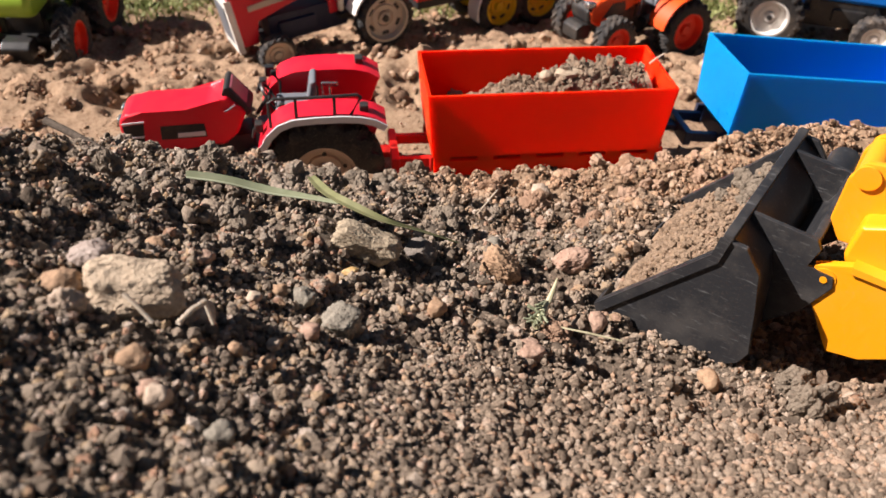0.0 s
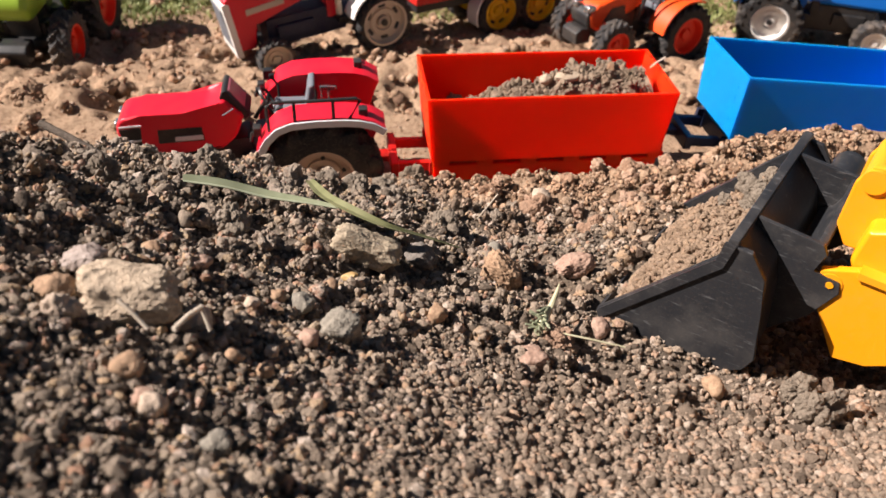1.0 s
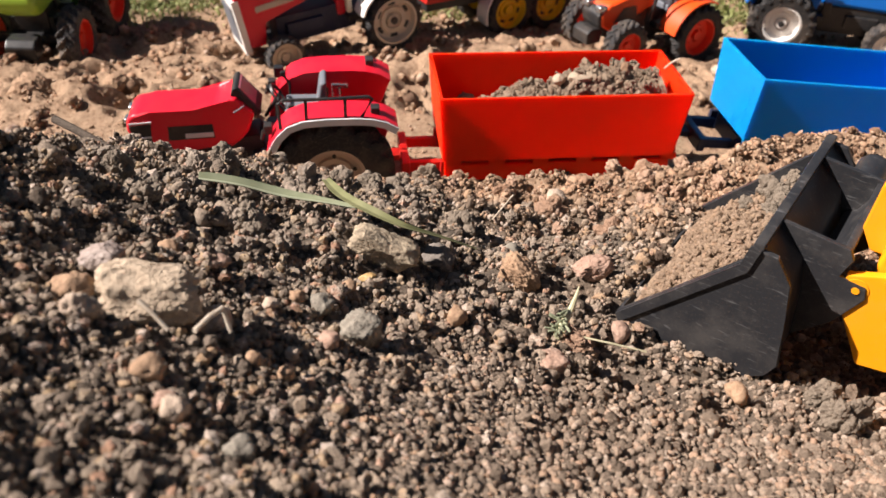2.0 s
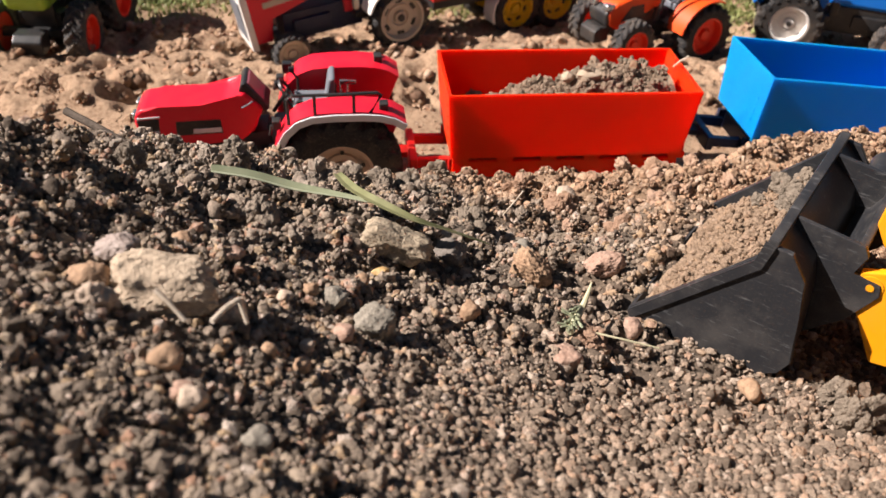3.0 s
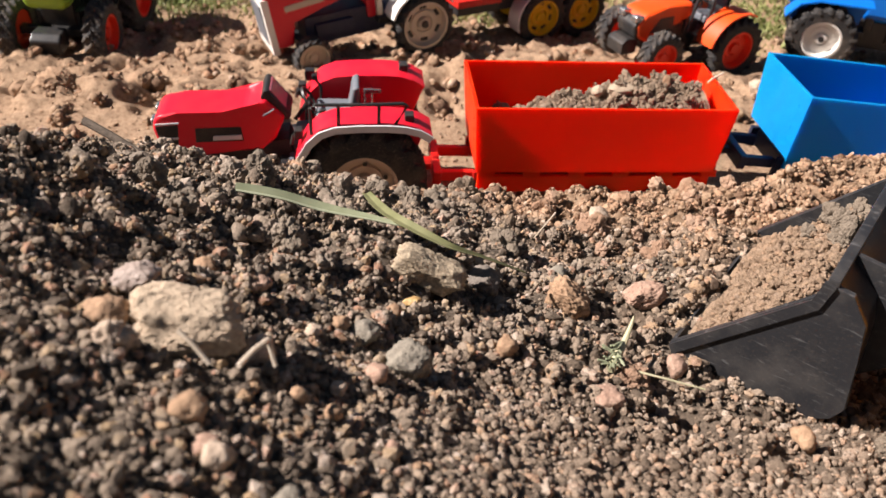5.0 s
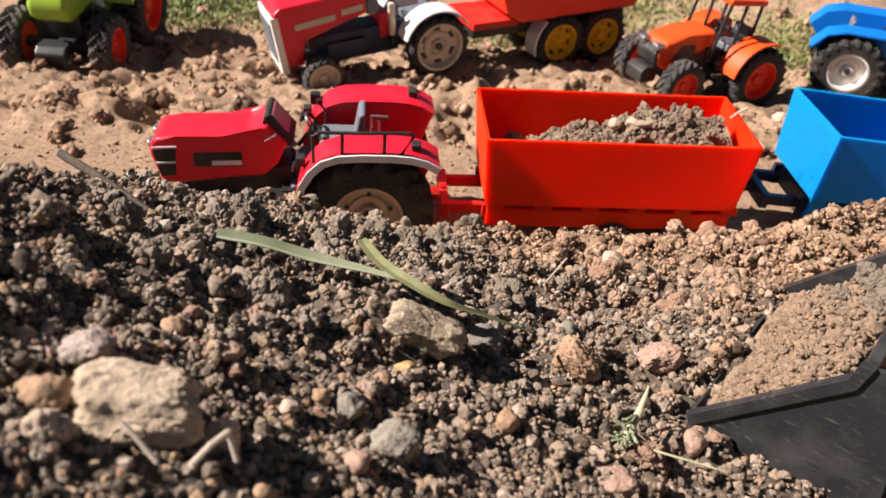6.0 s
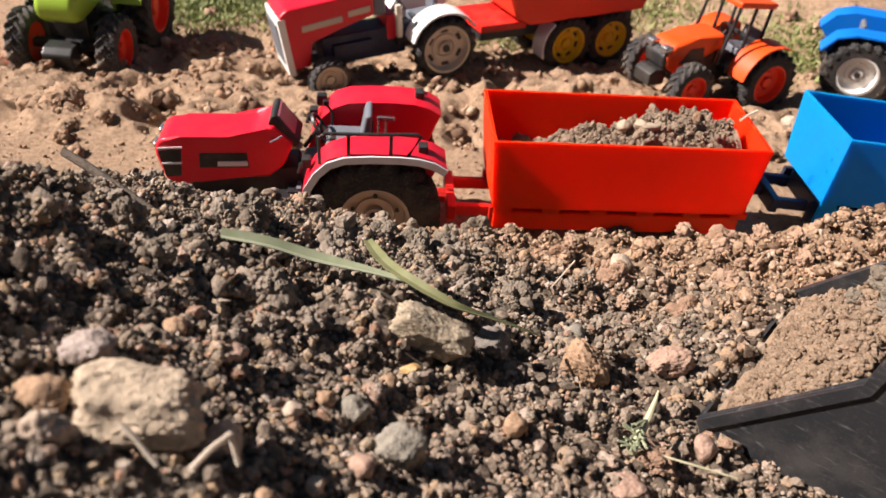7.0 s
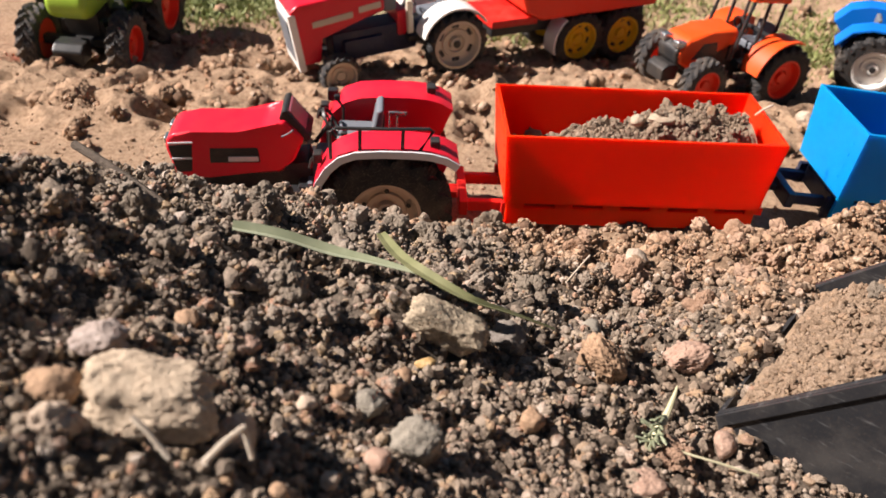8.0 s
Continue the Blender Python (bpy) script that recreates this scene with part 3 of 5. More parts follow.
# ---- the red tractor on the track ----
def red_tractor(m):
    """Faces -x; the rear axle stands over the origin."""
    t = thing("toy_tractor", m, "glossy red toy tractor with silver-edged fenders standing on the track", "toy tractor")
    hood = prism([(-0.1315, 0.0440), (-0.1372, 0.066), (-0.1358, 0.0735), (-0.131, 0.0770), (-0.120, 0.0785), (-0.092, 0.0795), (-0.077, 0.0810), (-0.0685, 0.0860), (-0.064, 0.0885),
                  (-0.0515, 0.076), (-0.058, 0.060), (-0.068, 0.051), (-0.112, 0.049), (-0.1160, 0.0440)], -0.0175, 0.0175, 0.0036, 4)
    hood_ob = part("hood", hood, RED, t)
    for s in (-1, 1):
        y0, y1 = sorted((s * 0.0169, s * 0.0179))
        part("side_grille", prism([(-0.1352, 0.0685), (-0.1205, 0.0700), (-0.1222, 0.0505), (-0.1318, 0.0495)], y0, y1, 0.0004), BLACK, hood_ob, "black side grille")
        part("side_vent", prism([(-0.110, 0.0675), (-0.0805, 0.069), (-0.0795, 0.0585), (-0.1105, 0.057)], y0, y1, 0.0004), BLACK, hood_ob, "black side vent")
        q0, q1 = sorted((s * 0.0177, s * 0.0186))
        part("badge", prism([(-0.099, 0.0622), (-0.0805, 0.0632), (-0.0802, 0.0598), (-0.0992, 0.0588)], q0, q1, 0.0003), SILVER, hood_ob, "plain silver badge")
        part("handle", tube([(-0.0655, s * 0.0182, 0.0775), (-0.0615, s * 0.0186, 0.0800), (-0.0580, s * 0.0182, 0.0825)], 0.0005), GREY, hood_ob, "thin grey handle")
        part("grille_trim", prism([(-0.1352, 0.0708), (-0.1198, 0.0720), (-0.1198, 0.0708), (-0.1352, 0.0695)], q0, q1, 0.0003), SILVER, hood_ob)
        part("grille_bar", prism([(-0.1338, 0.0600), (-0.1212, 0.0610), (-0.1213, 0.0596), (-0.1340, 0.0586)], q0, q1, 0.0003), SILVER, hood_ob)
    for i in range(4):
        z = 0.053 + 0.0045 * i
        part("nose_bar", box(-0.1365 + 0.0012 * (3 - i), -0.129, -0.0125, 0.0125, z, z + 0.0022, 0.0006), BLACK, hood_ob)
    for s in (-1, 1):
        part("headlight", box(-0.1385, -0.130, s * 0.0095 - 0.0045, s * 0.0095 + 0.0045, 0.0675, 0.0725, 0.0016, 3), CHROME, hood_ob, "clear headlight")
    part("engine_block", prism([(-0.122, 0.018), (-0.124, 0.046), (-0.050, 0.058), (-0.042, 0.030), (-0.055, 0.020)], -0.0135, 0.0135, 0.0015), BLACK, t)
    part("front_axle", box(-0.108, -0.098, -0.034, 0.034, 0.017, 0.024, 0.0012), BLACK, t)
    # dashboard with its glass
    dash = part("dashboard", prism([(-0.0672, 0.0880), (-0.0648, 0.0932), (-0.0622, 0.0940), (-0.0475, 0.0757), (-0.0500, 0.0722), (-0.0545, 0.0735)], -0.0145, 0.0145, 0.0012), BLACK, t)
    part("dial_panel", prism([(-0.0612, 0.0930), (-0.0598, 0.0922), (-0.0506, 0.0795), (-0.0518, 0.0790)], -0.0112, 0.0112, 0.0004), plastic_dial, dash, "pinkish dial panel")
    # cabin floor
    part("footplate", box(-0.056, -0.005, -0.026, 0.026, 0.040, 0.046, 0.001), BLACK, t)
    part("gearbox_cover", prism([(-0.050, 0.046), (-0.046, 0.060), (-0.020, 0.062), (-0.012, 0.046)], -0.011, 0.011, 0.0015), GREY, t)
    for s in (-1, 1):
        part("step", joined(box(-0.066, -0.040, s * 0.028 - 0.008, s * 0.028 + 0.008, 0.042, 0.0445, 0.0006),
                            box(-0.062, -0.058, s * 0.033 - 0.001, s * 0.033 + 0.001, 0.026, 0.043, 0.0004),
                            box(-0.047, -0.043, s * 0.033 - 0.001, s * 0.033 + 0.001, 0.026, 0.043, 0.0004),
                            box(-0.064, -0.041, s * 0.033 - 0.004, s * 0.033 + 0.004, 0.025, 0.028, 0.0005)), BLACK, t, "black mounting step")
        for i in range(4):
            x = -0.050 + 0.006 * i
            part("tread_rib", box(x, x + 0.003, s * 0.018 - 0.006, s * 0.018 + 0.006, 0.046, 0.0475, 0.0004), GREY, t)
    # seat, wheel and levers
    part("seat", joined(box(-0.032, -0.008, -0.013, 0.013, 0.0695, 0.0765, 0.002, 3), box(-0.026, -0.014, -0.006, 0.006, 0.046, 0.070, 0.001)), GREY, t, "dark grey moulded seat")
    part("backrest", prism([(-0.011, 0.074), (-0.0075, 0.0945), (-0.003, 0.0955), (-0.004, 0.074)], -0.012, 0.012, 0.0018, 3), GREY, t)
    sw = lathe([(0.0095, -0.0008), (0.0108, -0.0008), (0.0108, 0.0008), (0.0095, 0.0008)], 28, True)
    part("steering_wheel", joined(moved(joined(sw, box(-0.0098, 0.0098, -0.0004, 0.0004, -0.001, 0.001, 0.0002), box(-0.001, 0.001, -0.0004, 0.0004, -0.0098, 0.0098, 0.0002)),
                                        Matrix.Translation((-0.036, 0, 0.080)) @ Matrix.Rotation(radians(62), 4, "Y") @ Matrix.Rotation(radians(90), 4, "X")),
                                  tube([(-0.046, 0, 0.066), (-0.037, 0, 0.080)], 0.0014)), BLACK, t)
    for x, y, h in ((-0.030, 0.019, 0.088), (-0.004, 0.017, 0.084), (-0.024, -0.019, 0.080), (-0.040, 0.016, 0.078)):
        part("lever", joined(tube([(x, y, 0.046), (x + 0.001, y, h - 0.006), (x - 0.003, y, h)], 0.0009), box(x - 0.005, x - 0.001, y - 0.0018, y + 0.0018, h - 0.001, h + 0.003, 0.0009)), BLACK, t)
    for x, y, h in ((0.001, 0.014, 0.081), (0.006, 0.020, 0.078)):
        part("lever", joined(tube([(x, y, 0.050), (x, y, h)], 0.0007), box(x - 0.001, x + 0.006, y - 0.0014, y + 0.0014, h - 0.001, h + 0.002, 0.0008)), CHROME, t, "bright metal-look lever")
    part("rear_plate", box(0.000, 0.012, -0.022, 0.022, 0.036, 0.050, 0.001), BLACK, t)
    # rear fenders
    curve = [(-0.046, 0.040), (-0.0455, 0.052), (-0.0425, 0.0645), (-0.0365, 0.0750), (-0.0290, 0.0825), (-0.0190, 0.0865), (-0.004, 0.0878), (0.014, 0.0880), (0.0250, 0.0872), (0.0345, 0.0848), (0.0425, 0.0800)]
    for s in (-1, 1):
        a, b = sorted((s * 0.028, s * 0.053))
        fender = part("fender", band(curve, 0.0016, a, b), RED, t)
        a, b = sorted((s * 0.0266, s * 0.0284))
        part("inner_wall", prism([(x, z) for x, z in curve] + [(0.030, 0.046), (-0.028, 0.038)], a, b, 0.0004), RED, fender)
        a, b = sorted((s * 0.0246, s * 0.0268))
        part("lip", band(curve, 0.0042, a, b), RED, fender)
        a, b = sorted((s * 0.0530, s * 0.0546))
        if s < 0:
            part("edge_trim", band([(x * 1.012, z + 0.0006) for x, z in curve], 0.0046, a, b), SILVER, fender, "silver fender edge")
        # grab rail
        y = s * 0.0495
        if s > 0:
            part("work_lamp", box(-0.041, -0.034, y - 0.004, y + 0.003, 0.074, 0.082, 0.001), BLACK, fender, "dark work lamp")
            part("work_lamp", box(0.025, 0.031, y - 0.004, y + 0.003, 0.081, 0.088, 0.001), BLACK, fender, "dark work lamp")
        rail = None if s > 0 else part("grab_rail", tube([(-0.0335, y, 0.080), (-0.034, y, 0.0985), (-0.031, y, 0.1005), (0.000, y, 0.1010), (0.0235, y, 0.1020), (0.026, y, 0.1005), (0.019, y, 0.0875)], 0.0011), BLACK, fender, "black grab rail")
        for x in (-0.0165, 0.0085) if s < 0 else ():
            part("post", tube([(x, y, 0.086), (x, y, 0.1012)], 0.0011), BLACK, rail)
        part("tail_lamp", box(0.025, 0.031, s * 0.040 - 0.004, s * 0.040 + 0.004, 0.085, 0.0910, 0.0009), BLACK, fender, "black lamp housing")
        part("front_lamp", joined(box(-0.0450, -0.0395, s * 0.036 - 0.004, s * 0.036 + 0.004, 0.071, 0.0775, 0.001), tube([(-0.047, s * 0.036, 0.066), (-0.0455, s * 0.036, 0.073)], 0.0012)), BLACK, fender, "black lamp housing")
        wheel(t, 0, s * 0.0405, 0.0415, 0.0415, 0.023, TYRE, RIM_TAN, 0.52, 18, s, 0, BLACK, "tan painted rim")
        for k in range(5):
            an = radians(90 + 72 * k)
            hole = lathe([(0.0015, -0.0004), (0.0015, 0.0004)], 12)
            part("bolt_hole", moved(hole, Matrix.Translation((0.0145 * math.cos(an), s * 0.0405 + s * 0.0050, 0.0415 + 0.0145 * math.sin(an)))), BLACK, t)
        wheel(t, -0.103, s * 0.034, 0.0205, 0.0205, 0.015, TYRE, RIM_TAN, 0.58, 16, s)
    return t


red_tractor(pose(-0.0725, 0.024, -0.003) @ Matrix.Diagonal((1, 0.9, 1, 1)))


# ---- the trailers ----
def tub(x0, x1, y0, y1, z0, z1, inset, thick):
    """An open box with walls that lean out, one closed mesh."""
    bm = bmesh.new()

    def ring(g, z, q):
        return [bm.verts.new(p) for p in ((x0 + g + q, y0 + g + q, z), (x1 - g - q, y0 + g + q, z), (x1 - g - q, y1 - g - q, z), (x0 + g + q, y1 - g - q, z))]

    rows = [ring(inset, z0, 0), ring(0, z1, 0), ring(0, z1, thick), ring(inset, z0 + thick, thick)]
    for a, b in zip(rows, rows[1:]):
        for i in range(4):
            bm.faces.new((a[i], a[(i + 1) % 4], b[(i + 1) % 4], b[i]))
    bm.faces.new(rows[0][::-1])
    bm.faces.new(rows[-1])
    bmesh.ops.recalc_face_normals(bm, faces=bm.faces)
    return bevelled(bm, 0.0006, 2)


def trailer(m, label, tub_mat, frame_mat, group):
    """Tipping trailer: the tub's front left rim corner is the origin's x and y."""
    t = thing("toy_trailer", m, label, "toy trailer", group)
    body = part("tub", tub(0, 0.180, 0, 0.0745, 0.033, 0.085, 0.0045, 0.0026), tub_mat, t)
    for i in range(4):
        z = 0.044 + 0.009 * i
        x = 0.0045 * (0.085 - z) / 0.052
        part("hinge_boss", box(x - 0.0005, x + 0.002, 0.0095 + x, 0.0115 + x, z, z + 0.0025, 0.0004), tub_mat, body)
    part("tailgate", box(0.1776, 0.1796, 0.010, 0.066, 0.040, 0.080, 0.0006), tub_mat, body)
    for y in (0.012, 0.060):
        rail = part("chassis_rail", box(0.004, 0.176, y, y + 0.004, 0.012, 0.0285, 0.0008), frame_mat, t)
        for i in range(7):
            x = 0.012 + 0.0265 * i
            part("spacer", box(x, x + 0.010, y + 0.0006, y + 0.0034, 0.0280, 0.0345, 0.0004), frame_mat, rail)
    for x in (0.010, 0.06, 0.115, 0.165):
        part("cross_member", box(x, x + 0.006, 0.015, 0.061, 0.014, 0.027, 0.0008), frame_mat, t)
    side = part("skirt", box(0.006, 0.174, 0.0052, 0.0085, 0.0165, 0.0296, 0.0008), tub_mat, t)
    for i in range(6):
        x = 0.006 + 0.0322 * i
        part("strut", box(x, x + 0.012, 0.0054, 0.0083, 0.0288, 0.0338, 0.0004), tub_mat, side)
    for y in (0.018, 0.052):
        part("drawbar", box(-0.020, 0.006, y, y + 0.005, 0.017, 0.025, 0.001), frame_mat, t)
    part("drawbar_beam", box(-0.024, -0.018, 0.014, 0.061, 0.016, 0.027, 0.001), frame_mat, t)
    part("tongue", box(-0.044, -0.022, 0.032, 0.043, 0.018, 0.0235, 0.001), frame_mat, t)
    part("tow_eye", lathe_z(-0.045, 0.0375, 0.0175, 0.0240, 0.006), frame_mat, t)
    for x in (0.094, 0.1385):
        part("axle", tube([(x, 0.006, 0.0085), (x, 0.069, 0.0085)], 0.0018), BLACK, t)
        for y, d in ((0.0065, -1), (0.068, 1)):
            wheel(t, x, y, 0.0085, 0.0135, 0.010, DUSTY_TYRE, frame_mat, 0.55, 18, d)
    part("hitch", box(0.174, 0.188, 0.032, 0.043, 0.016, 0.022, 0.0008), frame_mat, t)
    return t


def lathe_z(x, y, z0, z1, r):
    return moved(lathe([(r, z0), (r, z1)], 24), Matrix.Translation((x, y, 0)) @ Matrix.Rotation(radians(90), 4, "X") @ Matrix.Scale(-1, 4, (0, 1, 0)))


trailer(pose(0, 0, -0.0002), "bright orange-red plastic toy trailer loaded with soil", ORANGE_RED, CHASSIS_RED, "tipping trailers")
trailer(pose(0.2255, 0.0105, 0.005, 0, 6, 1), "empty blue plastic toy trailer hitched behind the orange one", MILKY_BLUE, NAVY, "tipping trailers")


# ---- the loader ----
def loader(m):
    """Local x runs back from the bucket's cutting lip, y across to the far side, z up."""
    W = 0.096
    t = thing("toy_loader", m, "yellow toy loader with scuffed black bucket dug into the heap", "toy loader")
    shell = band([(0.0, 0.0), (0.0050, -0.0058), (0.030, -0.0045), (0.052, -0.0036), (0.0590, -0.0005), (0.0620, 0.0075), (0.0612, 0.018), (0.0600, 0.032), (0.0570, 0.043), (0.0445, 0.0535)], -0.0022, 0.002, W - 0.002)
    bucket = part("bucket", shell, BUCKET, t, "scuffed black plastic bucket")
    plate = [(0.0, 0.0005), (0.0041, -0.0073), (0.0545, -0.0040), (0.0610, 0.0005), (0.0640, 0.0073), (0.0610, 0.028), (0.0590, 0.0425), (0.0520, 0.0520), (0.0425, 0.0530), (0.0416, 0.0455)]
    for y0, y1, d in ((0.0, 0.0026, -1), (W - 0.0026, W, 1)):
        side = part("side_plate", prism(plate, y0, y1, 0.0006), BUCKET, bucket)
        yy = sorted((y0 - 0.0012, y0) if d < 0 else (y1, y1 + 0.0012))
        part("raised_edge", band([(0.0042, -0.0068), (0.0004, 0.0004), (0.0408, 0.0452), (0.0422, 0.0535)], 0.0040, yy[0], yy[1]), BUCKET, side)
    part("cutting_lip", prism([(0.0, 0.0004), (0.0002, -0.0010), (0.0046, -0.0076), (0.0070, -0.0050)], 0.0, W, 0.0004), BUCKET, bucket)
    part("top_edge", box(0.0428, 0.0468, 0.0, W, 0.0520, 0.0552, 0.0008), BUCKET, bucket)
    part("rear_ridge", box(0.0685, 0.0718, 0.021, W - 0.018, 0.0470, 0.0510, 0.0008), BUCKET, bucket)
    part("back_channel", band([(0.0608, 0.034), (0.0650, 0.0365), (0.0700, 0.0470)], 0.0018, 0.021, W - 0.018), BUCKET, bucket)
    for y in (0.0205, W - 0.0205):
        part("gusset", prism([(0.0440, 0.0545), (0.0712, 0.0520), (0.0735, 0.0480), (0.0700, 0.0400), (0.0805, 0.0390), (0.0815, 0.0345), (0.0740, 0.0200), (0.0600, 0.0050), (0.0600, 0.0340)], y, y + 0.0024, 0.0005), BUCKET, bucket)
        part("lug_hole", moved(lathe([(0.0014, -0.0002), (0.0014, 0.0002)], 14), Matrix.Translation((0.0775, y - 0.0001, 0.0370))), YELLOW, bucket)
    part("boss", joined(moved(lathe([(0.0042, -0.010), (0.0066, -0.010), (0.0066, 0.010), (0.0042, 0.010)], 28, True), Matrix.Translation((0.064, W - 0.010, 0.0455)))), BUCKET, bucket, "round black pivot boss")
    part("pin", tube([(0.060, 0.024, 0.046), (0.0655, 0.0235, 0.0475)], 0.0013), GREY, bucket, "small grey pin end")
    # lift arms
    def aft(bm):
        return moved(bm, Matrix.Translation((-0.001, 0, -0.003)))

    for y in (0.0185, W - 0.0240):
        arm = part("lift_arm", aft(prism([(0.0735, 0.0440), (0.0755, 0.0300), (0.088, 0.0080), (0.100, 0.0100), (0.150, 0.0400), (0.235, 0.085), (0.235, 0.108), (0.150, 0.072), (0.104, 0.0480), (0.086, 0.0490)], y + 0.0032, y + 0.0072, 0.0008)), YELLOW, t)
        part("flange", aft(band([(0.0860, 0.0495), (0.104, 0.0485), (0.150, 0.0725), (0.235, 0.1085)], 0.0028, y + 0.0015, y + 0.0092)), YELLOW, arm)
        part("pivot", moved(lathe([(0.0042, -0.0022), (0.0042, 0.0030)], 24), Matrix.Translation((0.0775, y + 0.005, 0.0370))), YELLOW, arm)
    for y in (0.036, 0.059):
        part("tilt_link", aft(prism([(0.0720, 0.0560), (0.0730, 0.0740), (0.0770, 0.0820), (0.0840, 0.0830), (0.0910, 0.0770), (0.105, 0.0700), (0.118, 0.0690), (0.128, 0.0740), (0.128, 0.0600), (0.110, 0.0540), (0.098, 0.0560), (0.086, 0.0480), (0.0770, 0.0480)], y, y + 0.0034, 0.0008)), YELLOW, t)
    part("tilt_pin", aft(moved(lathe([(0.0046, -0.0145), (0.0046, 0.0145)], 24), Matrix.Translation((0.0792, 0.0492, 0.0768)))), YELLOW, t)
    part("cross_tube", moved(lathe([(0.0060, -0.028), (0.0060, 0.028)], 24), Matrix.Translation((0.112, 0.050, 0.0440))), YELLOW, t)
    part("tilt_ram", joined(tube([(0.118, 0.0495, 0.0665), (0.165, 0.0495, 0.088)], 0.0034, 14), tube([(0.160, 0.0495, 0.086), (0.235, 0.0495, 0.112)], 0.0058, 16)), YELLOW, t)
    for i in range(5):
        x = 0.124 + 0.0035 * i
        part("bellows_ring", moved(lathe([(0.0042, -0.0007), (0.0056, 0.0), (0.0042, 0.0007)], 18), Matrix.Translation((x, 0.0495, 0.0665 + (x - 0.118) * 0.457)) @ Matrix.Rotation(radians(-24.6), 4, "Y") @ Matrix.Rotation(radians(90), 4, "Z")), YELLOW, t)
    part("arm_bracket", prism([(0.088, 0.030), (0.080, 0.046), (0.082, 0.060), (0.100, 0.066), (0.150, 0.074), (0.150, 0.044)], 0.0262, 0.068, 0.002, 3), YELLOW, t)
    part("tower", prism([(0.215, 0.040), (0.222, 0.115), (0.242, 0.122), (0.275, 0.075), (0.275, 0.035)], 0.032, 0.068, 0.002), YELLOW, t)
    part("front_frame", prism([(0.150, 0.016), (0.150, 0.034), (0.285, 0.058), (0.285, 0.016)], 0.026, 0.074, 0.002), BLACK, t)
    for y, d in ((0.012, -1), (0.088, 1)):
        wheel(t, 0.195, y, 0.010, 0.040, 0.026, TYRE, YELLOW, 0.55, 16, d)
    return t


HEAD = radians(41.5)
LIP = (0.0388, -0.2656, 0.1275)
loader_pose = Matrix(((math.cos(HEAD), math.sin(HEAD), 0, LIP[0]), (-math.sin(HEAD), math.cos(HEAD), 0, LIP[1]), (0, 0, 1, LIP[2]), (0, 0, 0, 1)))
loader(loader_pose)


# ---- soil carried ----
def soil_pile(name, label, m, nx, ny, lx, ly, height, n, size, mat, lumps=0.001, clumps=0, big=0.0046):
    """A heaped load: a lumpy sheet with grains on it, in local x and y."""
    X, Y = np.meshgrid(np.linspace(0, lx, nx), np.linspace(0, ly, ny))
    x, y = X.ravel(), Y.ravel()

    def top(x, y):
        return height(x, y) + 0.0018 * fbm(x * 110, y * 110, 0 * x, 3, 21) + lumps * fbm(x * 38 + 3, y * 38, 0 * x, 2, 23)

    v = [np.stack([x, y, top(x, y)], 1)]
    i = (np.arange(ny - 1)[:, None] * nx + np.arange(nx - 1)[None]).ravel()
    f = [np.concatenate([np.stack([i, i + 1, i + nx + 1], 1), np.stack([i, i + nx + 1, i + nx], 1)])]
    gx, gy = RNG.uniform(0.002, lx - 0.002, n), RNG.uniform(0.002, ly - 0.002, n)
    r = np.minimum(size * np.exp(RNG.normal(0, 0.5, n)), size * 2.6)
    w, g = scatter(np.stack([gx, gy, top(gx, gy) + 0.3 * r], 1), r, 1)
    v.append(w)
    f.append(g + len(v[0]))
    if clumps:
        cx, cy, cr = RNG.uniform(0.012, lx - 0.004, clumps), RNG.uniform(0.004, ly - 0.004, clumps), RNG.uniform(0.0022, big, clumps) * RNG.uniform(0.6, 1.0, clumps)
        q = RNG.normal(size=(clumps, 40, 3))
        q /= np.linalg.norm(q, axis=2)[:, :, None]
        p = np.stack([cx, cy, top(cx, cy) + 0.4 * cr], 1)[:, None, :] + q * cr[:, None, None] * RNG.uniform(0.4, 0.95, (clumps, 40, 1))
        w, g = scatter(p.reshape(-1, 3), np.repeat(cr, 40) * 0.30 * np.exp(RNG.normal(0, 0.35, clumps * 40)), 1)
        f.append(g + sum(len(a) for a in v))
        v.append(w)
    ob = tagged(new(name, mesh_of(name, np.concatenate(v), np.concatenate(f), mat, False)), label, "soil", kind="stuff")
    ob.matrix_world = m
    return ob


soil_pile("soil_load", "dry crumbly grey-brown soil heaped in the orange trailer", pose(0.010, 0.0095, 0.036), 76, 30, 0.158, 0.056,
          lambda x, y: 0.006 + 0.034 * step(-0.01, 0.075, x) * (1 - 0.55 * (2 * y / 0.056 - 1) ** 2) + 0.007 * step(0.07, 0.145, x), 3000, 0.0011, DRYSOIL, 0.009, 105, 0.0072)
soil_pile("bucket_soil", "fine dry brown soil filling the black bucket", loader_pose @ pose(0.004, 0.0035, 0.0), 34, 60, 0.0395, 0.0885,
          lambda x, y: 0.0010 + np.minimum(x, 0.034) * (1.03 - 2.6 * y) + 0.0025 * np.sin(np.pi * np.clip(y / 0.0885, 0, 1)), 6500, 0.0007, BUCKETSOIL, 0.0028, 75)


# ---- the tractors and trailer behind ----
def cab_posts(t, mat, roof_mat, x0, x1, y, z0, z1):
    cab = part("cab_roof", box(x0 - 0.004, x1 + 0.004, -y - 0.003, y + 0.003, z1, z1 + 0.006, 0.002, 3), roof_mat, t)
    for s in (-1, 1):
        for x, lean in ((x0, -0.006), (x1, 0.0), ((x0 + x1) / 2, 0.0)):
            part("cab_post", tube([(x + lean, s * y, z0), (x, s * y, z1 + 0.002)], 0.0017, 8), mat, t)
    return cab


